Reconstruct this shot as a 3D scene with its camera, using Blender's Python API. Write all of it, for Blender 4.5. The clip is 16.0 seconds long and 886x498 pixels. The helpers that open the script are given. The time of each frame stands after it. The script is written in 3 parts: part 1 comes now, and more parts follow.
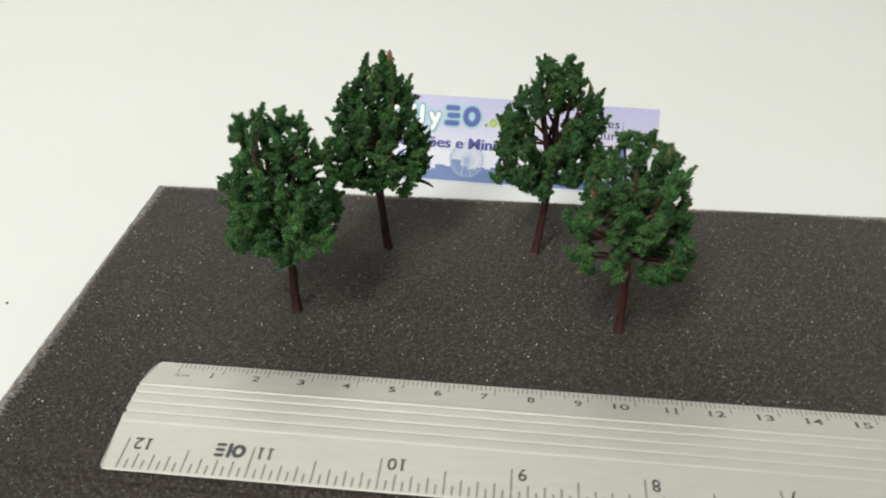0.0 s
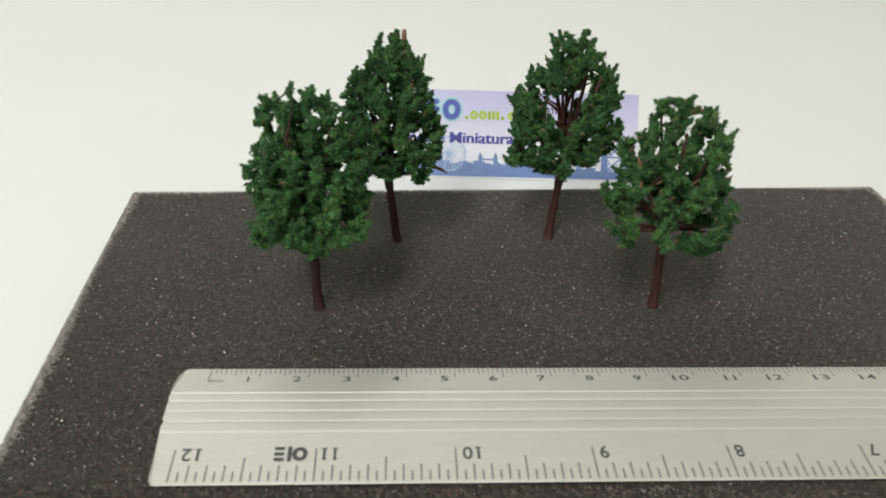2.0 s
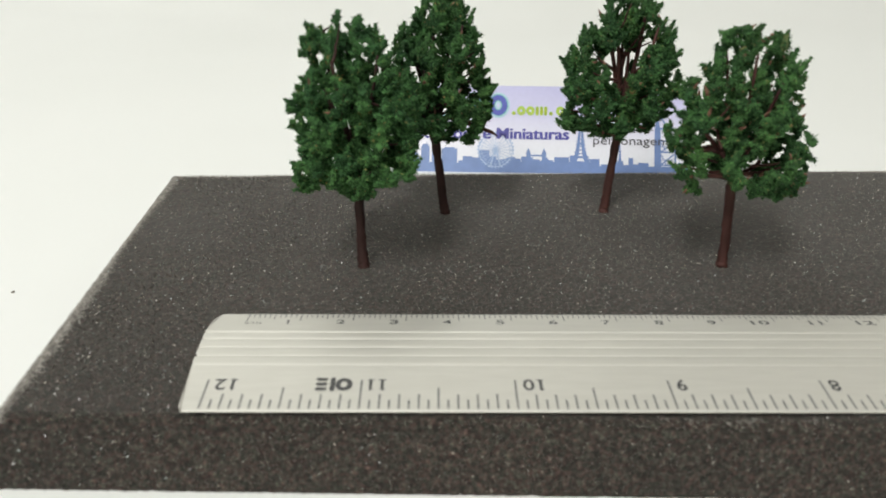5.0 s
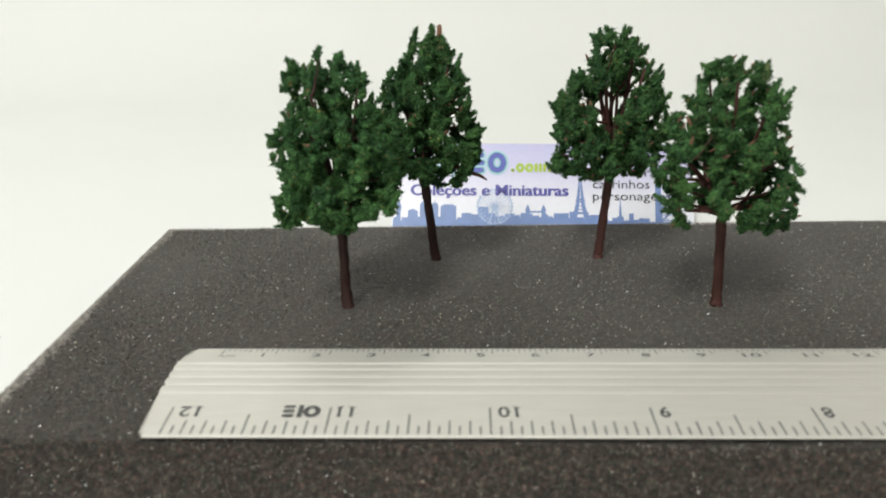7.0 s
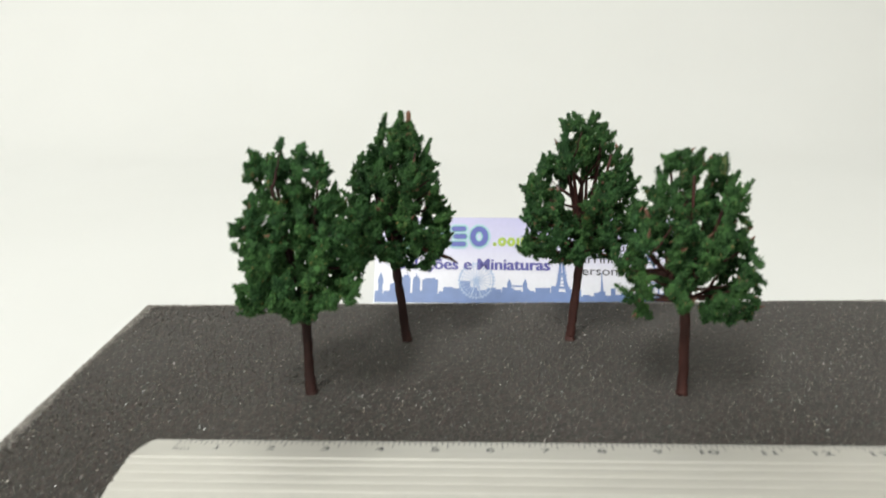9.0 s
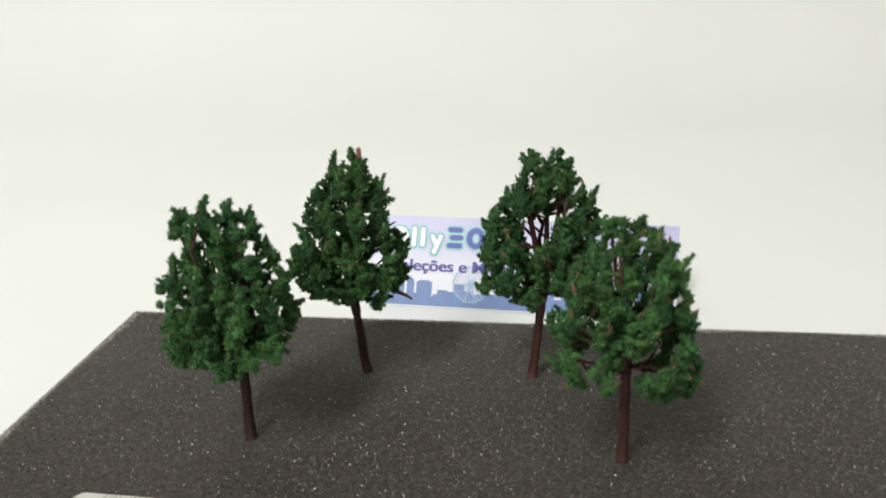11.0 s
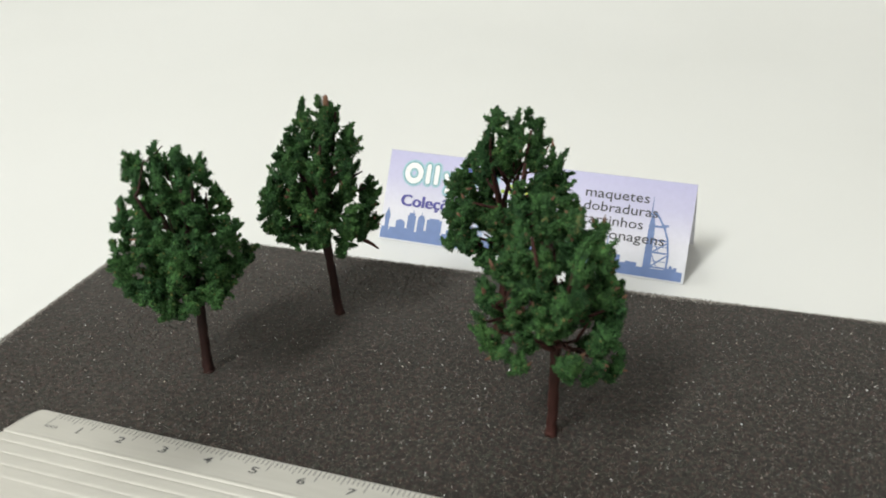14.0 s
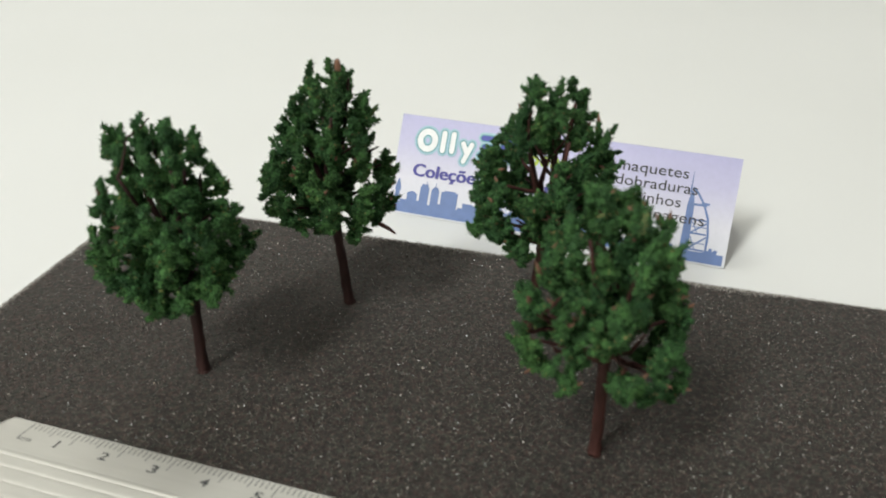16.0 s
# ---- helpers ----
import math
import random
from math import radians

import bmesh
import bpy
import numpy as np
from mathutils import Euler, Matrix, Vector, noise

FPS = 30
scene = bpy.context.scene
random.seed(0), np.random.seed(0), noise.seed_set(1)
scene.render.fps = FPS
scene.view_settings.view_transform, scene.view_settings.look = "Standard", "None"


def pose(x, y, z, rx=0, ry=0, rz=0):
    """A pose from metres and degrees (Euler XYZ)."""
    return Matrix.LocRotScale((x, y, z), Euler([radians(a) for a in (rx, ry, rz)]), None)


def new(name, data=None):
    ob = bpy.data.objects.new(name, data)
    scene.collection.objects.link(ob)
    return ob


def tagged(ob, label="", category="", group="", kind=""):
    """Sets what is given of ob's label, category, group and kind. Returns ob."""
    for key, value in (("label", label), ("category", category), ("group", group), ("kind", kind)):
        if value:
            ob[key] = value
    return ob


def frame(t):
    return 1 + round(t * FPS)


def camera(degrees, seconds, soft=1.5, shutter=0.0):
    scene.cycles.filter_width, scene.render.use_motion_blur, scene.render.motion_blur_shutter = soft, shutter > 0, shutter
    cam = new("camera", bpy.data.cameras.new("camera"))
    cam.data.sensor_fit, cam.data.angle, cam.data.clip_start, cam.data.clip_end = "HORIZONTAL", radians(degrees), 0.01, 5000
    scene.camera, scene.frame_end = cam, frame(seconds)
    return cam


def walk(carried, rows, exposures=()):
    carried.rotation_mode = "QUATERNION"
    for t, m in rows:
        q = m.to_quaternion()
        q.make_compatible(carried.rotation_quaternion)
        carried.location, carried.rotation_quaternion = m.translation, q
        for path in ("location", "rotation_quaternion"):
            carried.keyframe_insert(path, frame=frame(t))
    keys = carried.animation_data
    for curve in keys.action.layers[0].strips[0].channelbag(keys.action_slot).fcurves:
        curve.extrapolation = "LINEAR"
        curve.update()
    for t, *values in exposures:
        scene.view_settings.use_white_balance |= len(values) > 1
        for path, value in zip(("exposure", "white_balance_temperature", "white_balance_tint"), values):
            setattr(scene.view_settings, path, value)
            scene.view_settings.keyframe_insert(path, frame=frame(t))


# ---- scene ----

# All sizes below are in centimetres from the ruler's 12-inch mark and the top of the foam;
# the table stands FOAM_H under that, at the world's z = 0.
CM = 0.01
FOAM_H = 1.12


def at(x, y, z=0.0):
    return Vector((x * CM, y * CM, (z + FOAM_H) * CM))


# ---- camera ----
cam = camera(54.0, 16.0, soft=1.75, shutter=0.8)
cam.data.dof.use_dof, cam.data.dof.focus_distance, cam.data.dof.aperture_fstop = True, 0.235, 32.0
PATH = [
    (0, 7.259, -12.292, 12.663, 4.96, -31.73, 1.05),
    (0.5, 6.164, -12.297, 12.288, 2.50, -31.51, 1.57),
    (1, 5.296, -12.303, 12.003, 0.40, -31.18, 1.81),
    (1.5, 4.717, -12.235, 11.566, -1.54, -30.60, 1.91),
    (2, 4.033, -12.132, 11.369, -3.33, -29.96, 1.88),
    (2.5, 3.449, -12.042, 10.829, -4.12, -29.18, 1.76),
    (3, 3.062, -12.126, 9.961, -3.77, -28.28, 1.66),
    (3.5, 3.149, -12.184, 9.265, -3.21, -27.21, 1.63),
    (4, 3.303, -12.366, 8.753, -2.49, -25.86, 1.26),
    (4.2, 3.375, -12.405, 8.636, -2.17, -25.41, 1.10),
    (6.3, 4.369, -12.487, 7.136, 1.43, -20.27, -0.40),
    (6.5, 4.420, -12.481, 7.067, 1.38, -19.48, -0.41),
    (7, 4.667, -12.585, 6.835, 1.42, -17.66, -0.59),
    (7.5, 4.843, -12.682, 6.790, 1.37, -16.17, -0.55),
    (8, 5.043, -12.719, 6.839, 1.55, -14.70, -0.49),
    (8.5, 5.265, -12.611, 6.931, 1.64, -14.00, -0.37),
    (9, 5.765, -12.357, 7.599, 2.45, -14.41, -0.59),
    (9.5, 6.528, -11.756, 8.394, 3.49, -15.79, -0.67),
    (9.7, 6.947, -11.588, 8.532, 4.06, -16.56, -0.64),
    (11.8, 9.769, -10.229, 11.297, 12.72, -22.83, -1.69),
    (12, 9.882, -10.316, 11.421, 13.26, -23.53, -1.55),
    (12.5, 10.661, -10.507, 11.590, 15.06, -24.92, -1.42),
    (13, 11.894, -10.351, 11.557, 16.62, -26.33, -0.66),
    (13.5, 12.638, -9.657, 11.353, 17.82, -26.59, -0.72),
    (14, 12.614, -9.012, 11.212, 19.00, -26.61, -1.12),
    (14.5, 11.905, -8.352, 11.014, 19.42, -27.53, -1.01),
    (15, 11.228, -7.611, 10.930, 19.02, -28.90, -0.60),
    (15.5, 10.990, -7.032, 10.886, 18.45, -29.65, -0.30),
    (16, 11.167, -6.926, 10.846, 18.41, -29.96, -0.23),
]
walk(cam, [(t, Matrix.Translation(at(x, y, z)) @ pose(0, 0, 0, 90 + pitch, 0, yaw) @ pose(0, 0, 0, 0, 0, roll)) for t, x, y, z, yaw, pitch, roll in PATH],
     [(0.0, 0.05), (2.0, 0.01), (4.0, 0.08), (7.0, 0.14), (9.0, 0.16), (12.0, 0.11), (14.0, 0.07), (15.5, 0.0), (16.0, 0.0)])

# ---- world and lights ----
world = bpy.data.worlds.new("room_light")
world.use_nodes = True
scene.world = world
world.node_tree.nodes["Background"].inputs["Color"].default_value = (0.95, 0.965, 0.93, 1)
world.node_tree.nodes["Background"].inputs["Strength"].default_value = 0.3


def ceiling_lamp(place, size_x, size_y, power, colour, turn=0):
    data = bpy.data.lights.new("ceiling_lamp", "AREA")
    data.shape, data.size, data.size_y, data.energy, data.color = "RECTANGLE", size_x, size_y, power, colour
    ob = new("ceiling_lamp", data)
    ob.matrix_world = pose(*place, 0, 0, turn)
    return tagged(ob, "long white overhead lamp out of view, added, switched on", "lamp", kind="structure")


# main lamp, out of view, placed by the direction of the cast shadows
ceiling_lamp((-0.53, -1.30, 1.70), 0.28, 1.10, 46, (0.955, 0.967, 0.935), -24)
# weak fill lamp added behind, brightens the ruler's left ribs
ceiling_lamp((-0.40, 0.95, 1.70), 0.28, 1.10, 8, (0.945, 0.967, 0.935), -24)


# ---- materials ----
def material(name, rough=0.6, metal=0.0):
    m = bpy.data.materials.new(name)
    m.use_nodes = True
    nt = m.node_tree
    b = nt.nodes["Principled BSDF"]
    b.inputs["Roughness"].default_value = rough
    b.inputs["Metallic"].default_value = metal
    return m, nt, b


def noise_node(nt, scale, detail=3.0, stretch=None):
    n = nt.nodes.new("ShaderNodeTexNoise")
    n.inputs["Scale"].default_value, n.inputs["Detail"].default_value = scale, detail
    c = nt.nodes.new("ShaderNodeTexCoord")
    if stretch:
        mp = nt.nodes.new("ShaderNodeMapping")
        mp.inputs["Scale"].default_value = stretch
        nt.links.new(c.outputs["Object"], mp.inputs["Vector"])
        nt.links.new(mp.outputs["Vector"], n.inputs["Vector"])
    else:
        nt.links.new(c.outputs["Object"], n.inputs["Vector"])
    return n


def ramp(nt, source, stops):
    r = nt.nodes.new("ShaderNodeValToRGB")
    while len(r.color_ramp.elements) < len(stops):
        r.color_ramp.elements.new(0.5)
    for e, (p, c) in zip(r.color_ramp.elements, stops):
        e.position, e.color = p, (*c, 1)
    nt.links.new(source, r.inputs["Fac"])
    return r


def mix(nt, kind, fac, a, b):
    n = nt.nodes.new("ShaderNodeMix")
    n.data_type, n.blend_type = "RGBA", kind
    for socket, value in ((n.inputs[0], fac), (n.inputs[6], a), (n.inputs[7], b)):
        if isinstance(value, (float, int)):
            socket.default_value = value
        elif isinstance(value, tuple):
            socket.default_value = (*value, 1)
        else:
            nt.links.new(value, socket)
    return n.outputs[2]


def bump(nt, b, height, strength, distance):
    n = nt.nodes.new("ShaderNodeBump")
    n.inputs["Strength"].default_value, n.inputs["Distance"].default_value = strength, distance
    nt.links.new(height, n.inputs["Height"])
    nt.links.new(n.outputs["Normal"], b.inputs["Normal"])


def plain(name, colour, rough=0.6, metal=0.0, vary=0.12, scale=900.0):
    """A surface of one colour with fine mottling."""
    m, nt, b = material(name, rough, metal)
    n = noise_node(nt, scale)
    r = ramp(nt, n.outputs["Fac"], [(0.3, tuple(c * (1 - vary) for c in colour)), (0.7, tuple(min(1, c * (1 + vary)) for c in colour))])
    nt.links.new(r.outputs["Color"], b.inputs["Base Color"])
    return m


def paper_material():
    m, nt, b = material("white_paper", 0.55)
    big, fine = noise_node(nt, 6.0), noise_node(nt, 1400.0)
    c = ramp(nt, big.outputs["Fac"], [(0.3, (0.768, 0.775, 0.754)), (0.7, (0.793, 0.800, 0.783))])
    nt.links.new(c.outputs["Color"], b.inputs["Base Color"])
    bump(nt, b, fine.outputs["Fac"], 0.15, 0.0001)
    return m


def foam_material():
    m, nt, b = material("grey_foam", 0.8)
    fine, mid, big = noise_node(nt, 2300.0, 4.0), noise_node(nt, 1000.0, 2.0), noise_node(nt, 28.0)
    tint = noise_node(nt, 1500.0, 2.0, (1.0, 0.83, 1.1))
    c1 = ramp(nt, fine.outputs["Fac"], [(0.30, (0.0168, 0.0145, 0.0126)), (0.50, (0.0300, 0.0262, 0.0226)), (0.70, (0.066, 0.057, 0.049))])
    c2 = ramp(nt, mid.outputs["Fac"], [(0.36, (0.62, 0.60, 0.58)), (0.52, (0.97, 0.95, 0.92)), (0.66, (1.66, 1.62, 1.55))])
    c3 = ramp(nt, big.outputs["Fac"], [(0.3, (0.90, 0.90, 0.90)), (0.7, (1.06, 1.05, 1.03))])
    c4 = ramp(nt, tint.outputs["Fac"], [(0.36, (1.26, 0.93, 0.96)), (0.5, (1.0, 1.0, 1.0)), (0.64, (0.86, 1.05, 0.99))])
    c = mix(nt, "MULTIPLY", 1.0, mix(nt, "MULTIPLY", 1.0, c1.outputs["Color"], c2.outputs["Color"]), mix(nt, "MULTIPLY", 1.0, c3.outputs["Color"], c4.outputs["Color"]))
    nt.links.new(c, b.inputs["Base Color"])
    bump(nt, b, fine.outputs["Fac"], 0.12, 0.0003)
    b.inputs["Specular IOR Level"].default_value = 0.2
    b.inputs["Sheen Weight"].default_value = 0.30
    b.inputs["Sheen Roughness"].default_value = 0.45
    return m


def foliage_material(name, dark, bright, fleck):
    m, nt, b = material(name, 0.75)
    geo = nt.nodes.new("ShaderNodeNewGeometry")
    info = nt.nodes.new("ShaderNodeObjectInfo")
    # the 1.5 and 1.9 tones paint highlights onto some crumbs
    c = ramp(nt, geo.outputs["Random Per Island"], [(0.0, dark), (0.5, bright), (0.85, tuple(1.5 * v for v in bright)), (0.96, tuple(1.9 * v for v in bright)), (1.0, fleck)])
    big = noise_node(nt, 260.0)
    c2 = ramp(nt, big.outputs["Fac"], [(0.3, (0.70, 0.74, 0.78)), (0.7, (1.55, 1.45, 1.25))])
    c3 = ramp(nt, info.outputs["Random"], [(0.0, (0.85, 0.9, 0.92)), (1.0, (1.15, 1.1, 1.0))])
    col = mix(nt, "MULTIPLY", 1.0, mix(nt, "MULTIPLY", 1.0, c.outputs["Color"], c2.outputs["Color"]), c3.outputs["Color"])
    nt.links.new(col, b.inputs["Base Color"])
    b.inputs["Specular IOR Level"].default_value = 0.2
    return m


def bark_material(name, colour):
    m, nt, b = material(name, 0.6)
    n = noise_node(nt, 420.0, 4.0, (1, 1, 0.25))
    c = ramp(nt, n.outputs["Fac"], [(0.3, tuple(0.55 * v for v in colour)), (0.55, colour), (0.75, tuple(1.6 * v for v in colour))])
    nt.links.new(c.outputs["Color"], b.inputs["Base Color"])
    bump(nt, b, n.outputs["Fac"], 0.5, 0.0004)
    b.inputs["Specular IOR Level"].default_value = 0.22
    return m


def aluminium_material():
    m, nt, b = material("brushed_aluminium", 0.42, 0.78)
    n, n2, big = noise_node(nt, 900.0, 3.0, (0.15, 1, 1)), noise_node(nt, 2500.0), noise_node(nt, 40.0)
    c = ramp(nt, n.outputs["Fac"], [(0.3, (0.63, 0.617, 0.572)), (0.7, (0.66, 0.647, 0.602))])
    nt.links.new(c.outputs["Color"], b.inputs["Base Color"])
    r = ramp(nt, big.outputs["Fac"], [(0.3, (0.63, 0.63, 0.63)), (0.7, (0.68, 0.68, 0.68))])
    nt.links.new(r.outputs["Color"], b.inputs["Roughness"])
    bump(nt, b, n2.outputs["Fac"], 0.08, 0.0001)
    return m


def glint_material():
    m, nt, b = material("painted_glint", 0.22)
    geo = nt.nodes.new("ShaderNodeNewGeometry")
    # sparkle is put into the base colour: a few flakes are near white
    c = ramp(nt, geo.outputs["Random Per Island"], [(0.0, (0.09, 0.08, 0.075)), (0.25, (0.16, 0.13, 0.125)), (0.5, (0.15, 0.16, 0.145)), (0.68, (0.29, 0.25, 0.215)), (0.80, (0.27, 0.31, 0.30)), (0.94, (0.46, 0.40, 0.34)), (0.978, (0.90, 0.89, 0.85)), (0.985, (0.74, 0.84, 0.86)), (1.0, (0.88, 0.78, 0.60))])
    nt.links.new(c.outputs["Color"], b.inputs["Base Color"])
    return m


def card_material():
    """Glossy card: lavender at the fold, paling to white downwards."""
    m, nt, b = material("printed_card", 0.35)
    c = nt.nodes.new("ShaderNodeTexCoord")
    s = nt.nodes.new("ShaderNodeSeparateXYZ")
    nt.links.new(c.outputs["Object"], s.inputs["Vector"])
    k = nt.nodes.new("ShaderNodeMath")
    k.operation = "MULTIPLY"
    k.inputs[1].default_value = 1 / 0.0296
    nt.links.new(s.outputs["Z"], k.inputs[0])
    r = ramp(nt, k.outputs["Value"], [(0.0, (0.75, 0.77, 0.82)), (0.35, (0.75, 0.75, 0.83)), (0.7, (0.58, 0.57, 0.78)), (1.0, (0.50, 0.49, 0.74))])
    n = noise_node(nt, 700.0)
    v = ramp(nt, n.outputs["Fac"], [(0.3, (0.97, 0.97, 0.97)), (0.7, (1.02, 1.02, 1.02))])
    nt.links.new(mix(nt, "MULTIPLY", 1.0, r.outputs["Color"], v.outputs["Color"]), b.inputs["Base Color"])
    return m


def cell_material():
    """Thin walls of the foam's open cells, each of its own grey, paled to paint a sheen at low angles."""
    m, nt, b = material("foam_cell_wall", 0.6)
    geo = nt.nodes.new("ShaderNodeNewGeometry")
    c = ramp(nt, geo.outputs["Random Per Island"], [(0.0, (0.040, 0.035, 0.030)), (0.2, (0.125, 0.092, 0.084)), (0.4, (0.078, 0.084, 0.068)), (0.6, (0.145, 0.130, 0.108)), (0.8, (0.095, 0.108, 0.098)), (0.95, (0.21, 0.18, 0.155)), (1.0, (0.34, 0.32, 0.28))])
    nt.links.new(c.outputs["Color"], b.inputs["Base Color"])
    return m


def thin_card_material():
    """Unprinted back of the card; some light comes through it."""
    m, nt, b = material("thin_white_card", 0.5)
    n = noise_node(nt, 800.0)
    c = ramp(nt, n.outputs["Fac"], [(0.3, (0.76, 0.76, 0.80)), (0.7, (0.80, 0.80, 0.83))])
    nt.links.new(c.outputs["Color"], b.inputs["Base Color"])
    glow = nt.nodes.new("ShaderNodeBsdfTranslucent")
    nt.links.new(c.outputs["Color"], glow.inputs["Color"])
    both = nt.nodes.new("ShaderNodeMixShader")
    both.inputs["Fac"].default_value = 0.6
    nt.links.new(b.outputs["BSDF"], both.inputs[1])
    nt.links.new(glow.outputs["BSDF"], both.inputs[2])
    end = next(x for x in nt.nodes if x.bl_idname == "ShaderNodeOutputMaterial")
    nt.links.new(both.outputs["Shader"], end.inputs["Surface"])
    return m


CARD_BACK = thin_card_material()
CELLS = cell_material()
# backlight from the white paper is put into the fuzz's pale grey
FUZZ = plain("backlit_fuzz", (0.30, 0.28, 0.255), 0.9, vary=0.6)
PAPER, FOAM, ALUMINIUM, GLINT, CARD = paper_material(), foam_material(), aluminium_material(), glint_material(), card_material()
BLACK_INK = plain("black_ink", (0.06, 0.06, 0.06), 0.5)
GREY_INK = plain("grey_ink", (0.17, 0.17, 0.163), 0.5)
CARD_INK = plain("dark_print", (0.035, 0.035, 0.045), 0.45)
VIOLET_INK = plain("violet_print", (0.060, 0.055, 0.31), 0.4)
BLUE_INK = plain("blue_print", (0.05, 0.07, 0.40), 0.4)
SKYLINE_INK = plain("skyline_print", (0.145, 0.225, 0.46), 0.4, vary=0.08, scale=300)
PALE_INK = plain("pale_print", (0.34, 0.44, 0.64), 0.4)
HALO_INK = plain("pale_green_halo", (0.36, 0.56, 0.66), 0.4, vary=0.05)
LIME_INK = plain("lime_print", (0.42, 0.60, 0.10), 0.4)
WHITE_INK = plain("white_print", (0.88, 0.90, 0.90), 0.4, vary=0.03)
TEAL_INK = plain("teal_print", (0.10, 0.32, 0.36), 0.4)
YELLOW_INK = plain("yellow_print", (0.72, 0.75, 0.02), 0.4)
WALL_PAINT = plain("wall_paint", (0.78, 0.76, 0.72), 0.8, vary=0.04, scale=30)
WOOD = plain("table_laminate", (0.72, 0.70, 0.66), 0.5, vary=0.05, scale=60)
CEILING_PAINT = plain("ceiling_paint", (0.82, 0.81, 0.79), 0.85, vary=0.03, scale=20)
FLOOR_TILE = plain("floor_tile", (0.45, 0.43, 0.40), 0.5, vary=0.1, scale=40)
SPECK = plain("dark_speck", (0.16, 0.14, 0.12), 0.8)


# ---- mesh tools ----
def mesh_object(name, verts, faces, mat, parent=None, smooth=False, label=""):
    me = bpy.data.meshes.new(name)
    me.from_pydata([tuple(v) for v in verts], [], faces)
    me.materials.append(mat)
    if smooth:
        me.polygons.foreach_set("use_smooth", [True] * len(me.polygons))
    me.update()
    ob = new(name, me)
    if parent:
        ob.parent = parent
    return tagged(ob, label) if label else ob


def part(name, bm, mat, parent=None, label="", smooth=False):
    me = bpy.data.meshes.new(name)
    bm.to_mesh(me)
    bm.free()
    me.materials.append(mat)
    if smooth:
        me.polygons.foreach_set("use_smooth", [True] * len(me.polygons))
    ob = new(name, me)
    if parent:
        ob.parent = parent
    return tagged(ob, label) if label else ob


def box(bm, x0, y0, z0, x1, y1, z1):
    m = Matrix.LocRotScale(((x0 + x1) / 2, (y0 + y1) / 2, (z0 + z1) / 2), None, (x1 - x0, y1 - y0, z1 - z0))
    bmesh.ops.create_cube(bm, size=1, matrix=m)


def tube(points, radii, sides=8, rough=0.0, rng=None):
    """A tapered, slightly knobbly tube through points, closed at both ends. Returns verts and faces."""
    verts, faces = [], []
    for i, (p, r) in enumerate(zip(points, radii)):
        way = (points[min(i + 1, len(points) - 1)] - points[max(i - 1, 0)]).normalized()
        side = way.orthogonal().normalized()
        up = way.cross(side)
        for k in range(sides):
            a = 2 * math.pi * k / sides
            rr = r * (1 + (rng.uniform(-rough, rough) if rng else 0))
            verts.append(p + rr * (math.cos(a) * side + math.sin(a) * up))
    for i in range(len(points) - 1):
        for k in range(sides):
            a, b = i * sides + k, i * sides + (k + 1) % sides
            faces.append((a, b, b + sides, a + sides))
    faces.append(tuple(range(sides))[::-1])
    faces.append(tuple(range((len(points) - 1) * sides, len(points) * sides)))
    return verts, faces


def join(batch):
    verts, faces = [], []
    for v, f in batch:
        n = len(verts)
        verts += v
        faces += [tuple(i + n for i in face) for face in f]
    return verts, faces


# ---- room: floor, walls, ceiling, table, paper sweep ----
def slab(name, x0, y0, z0, x1, y1, z1, mat, label, category):
    bm = bmesh.new()
    box(bm, x0, y0, z0, x1, y1, z1)
    return tagged(part(name, bm, mat), label, category, kind="structure")


slab("floor", -2.0, -2.2, -0.80, 2.2, 2.0, -0.75, FLOOR_TILE, "plain beige tiled floor of the room", "floor")
slab("wall_north", -2.0, 2.0, -0.75, 2.2, 2.1, 1.75, WALL_PAINT, "plain off-white painted wall", "wall")
slab("wall_south", -2.0, -2.3, -0.75, 2.2, -2.2, 1.75, WALL_PAINT, "plain off-white painted wall", "wall")
slab("wall_west", -2.1, -2.3, -0.75, -2.0, 2.1, 1.75, WALL_PAINT, "plain off-white painted wall", "wall")
slab("wall_east", 2.2, -2.3, -0.75, 2.3, 2.1, 1.75, WALL_PAINT, "plain off-white painted wall", "wall")
slab("ceiling", -2.1, -2.3, 1.75, 2.3, 2.1, 1.80, CEILING_PAINT, "plain white ceiling", "ceiling")


def build_table():
    base = tagged(new("table"), "white laminate table under the paper", "table")
    base.location = (0.07, 0.30, -0.75)
    bm = bmesh.new()
    box(bm, -0.90, -0.55, 0.718, 0.90, 0.65, 0.748)
    bmesh.ops.bevel(bm, geom=bm.edges[:], offset=0.004, segments=2, affect="EDGES")
    part("tabletop", bm, WOOD, base)
    for x in (-0.82, 0.82):
        for y in (-0.48, 0.58):
            bm = bmesh.new()
            box(bm, x - 0.025, y - 0.025, 0, x + 0.025, y + 0.025, 0.718)
            part("leg", bm, WOOD, base)


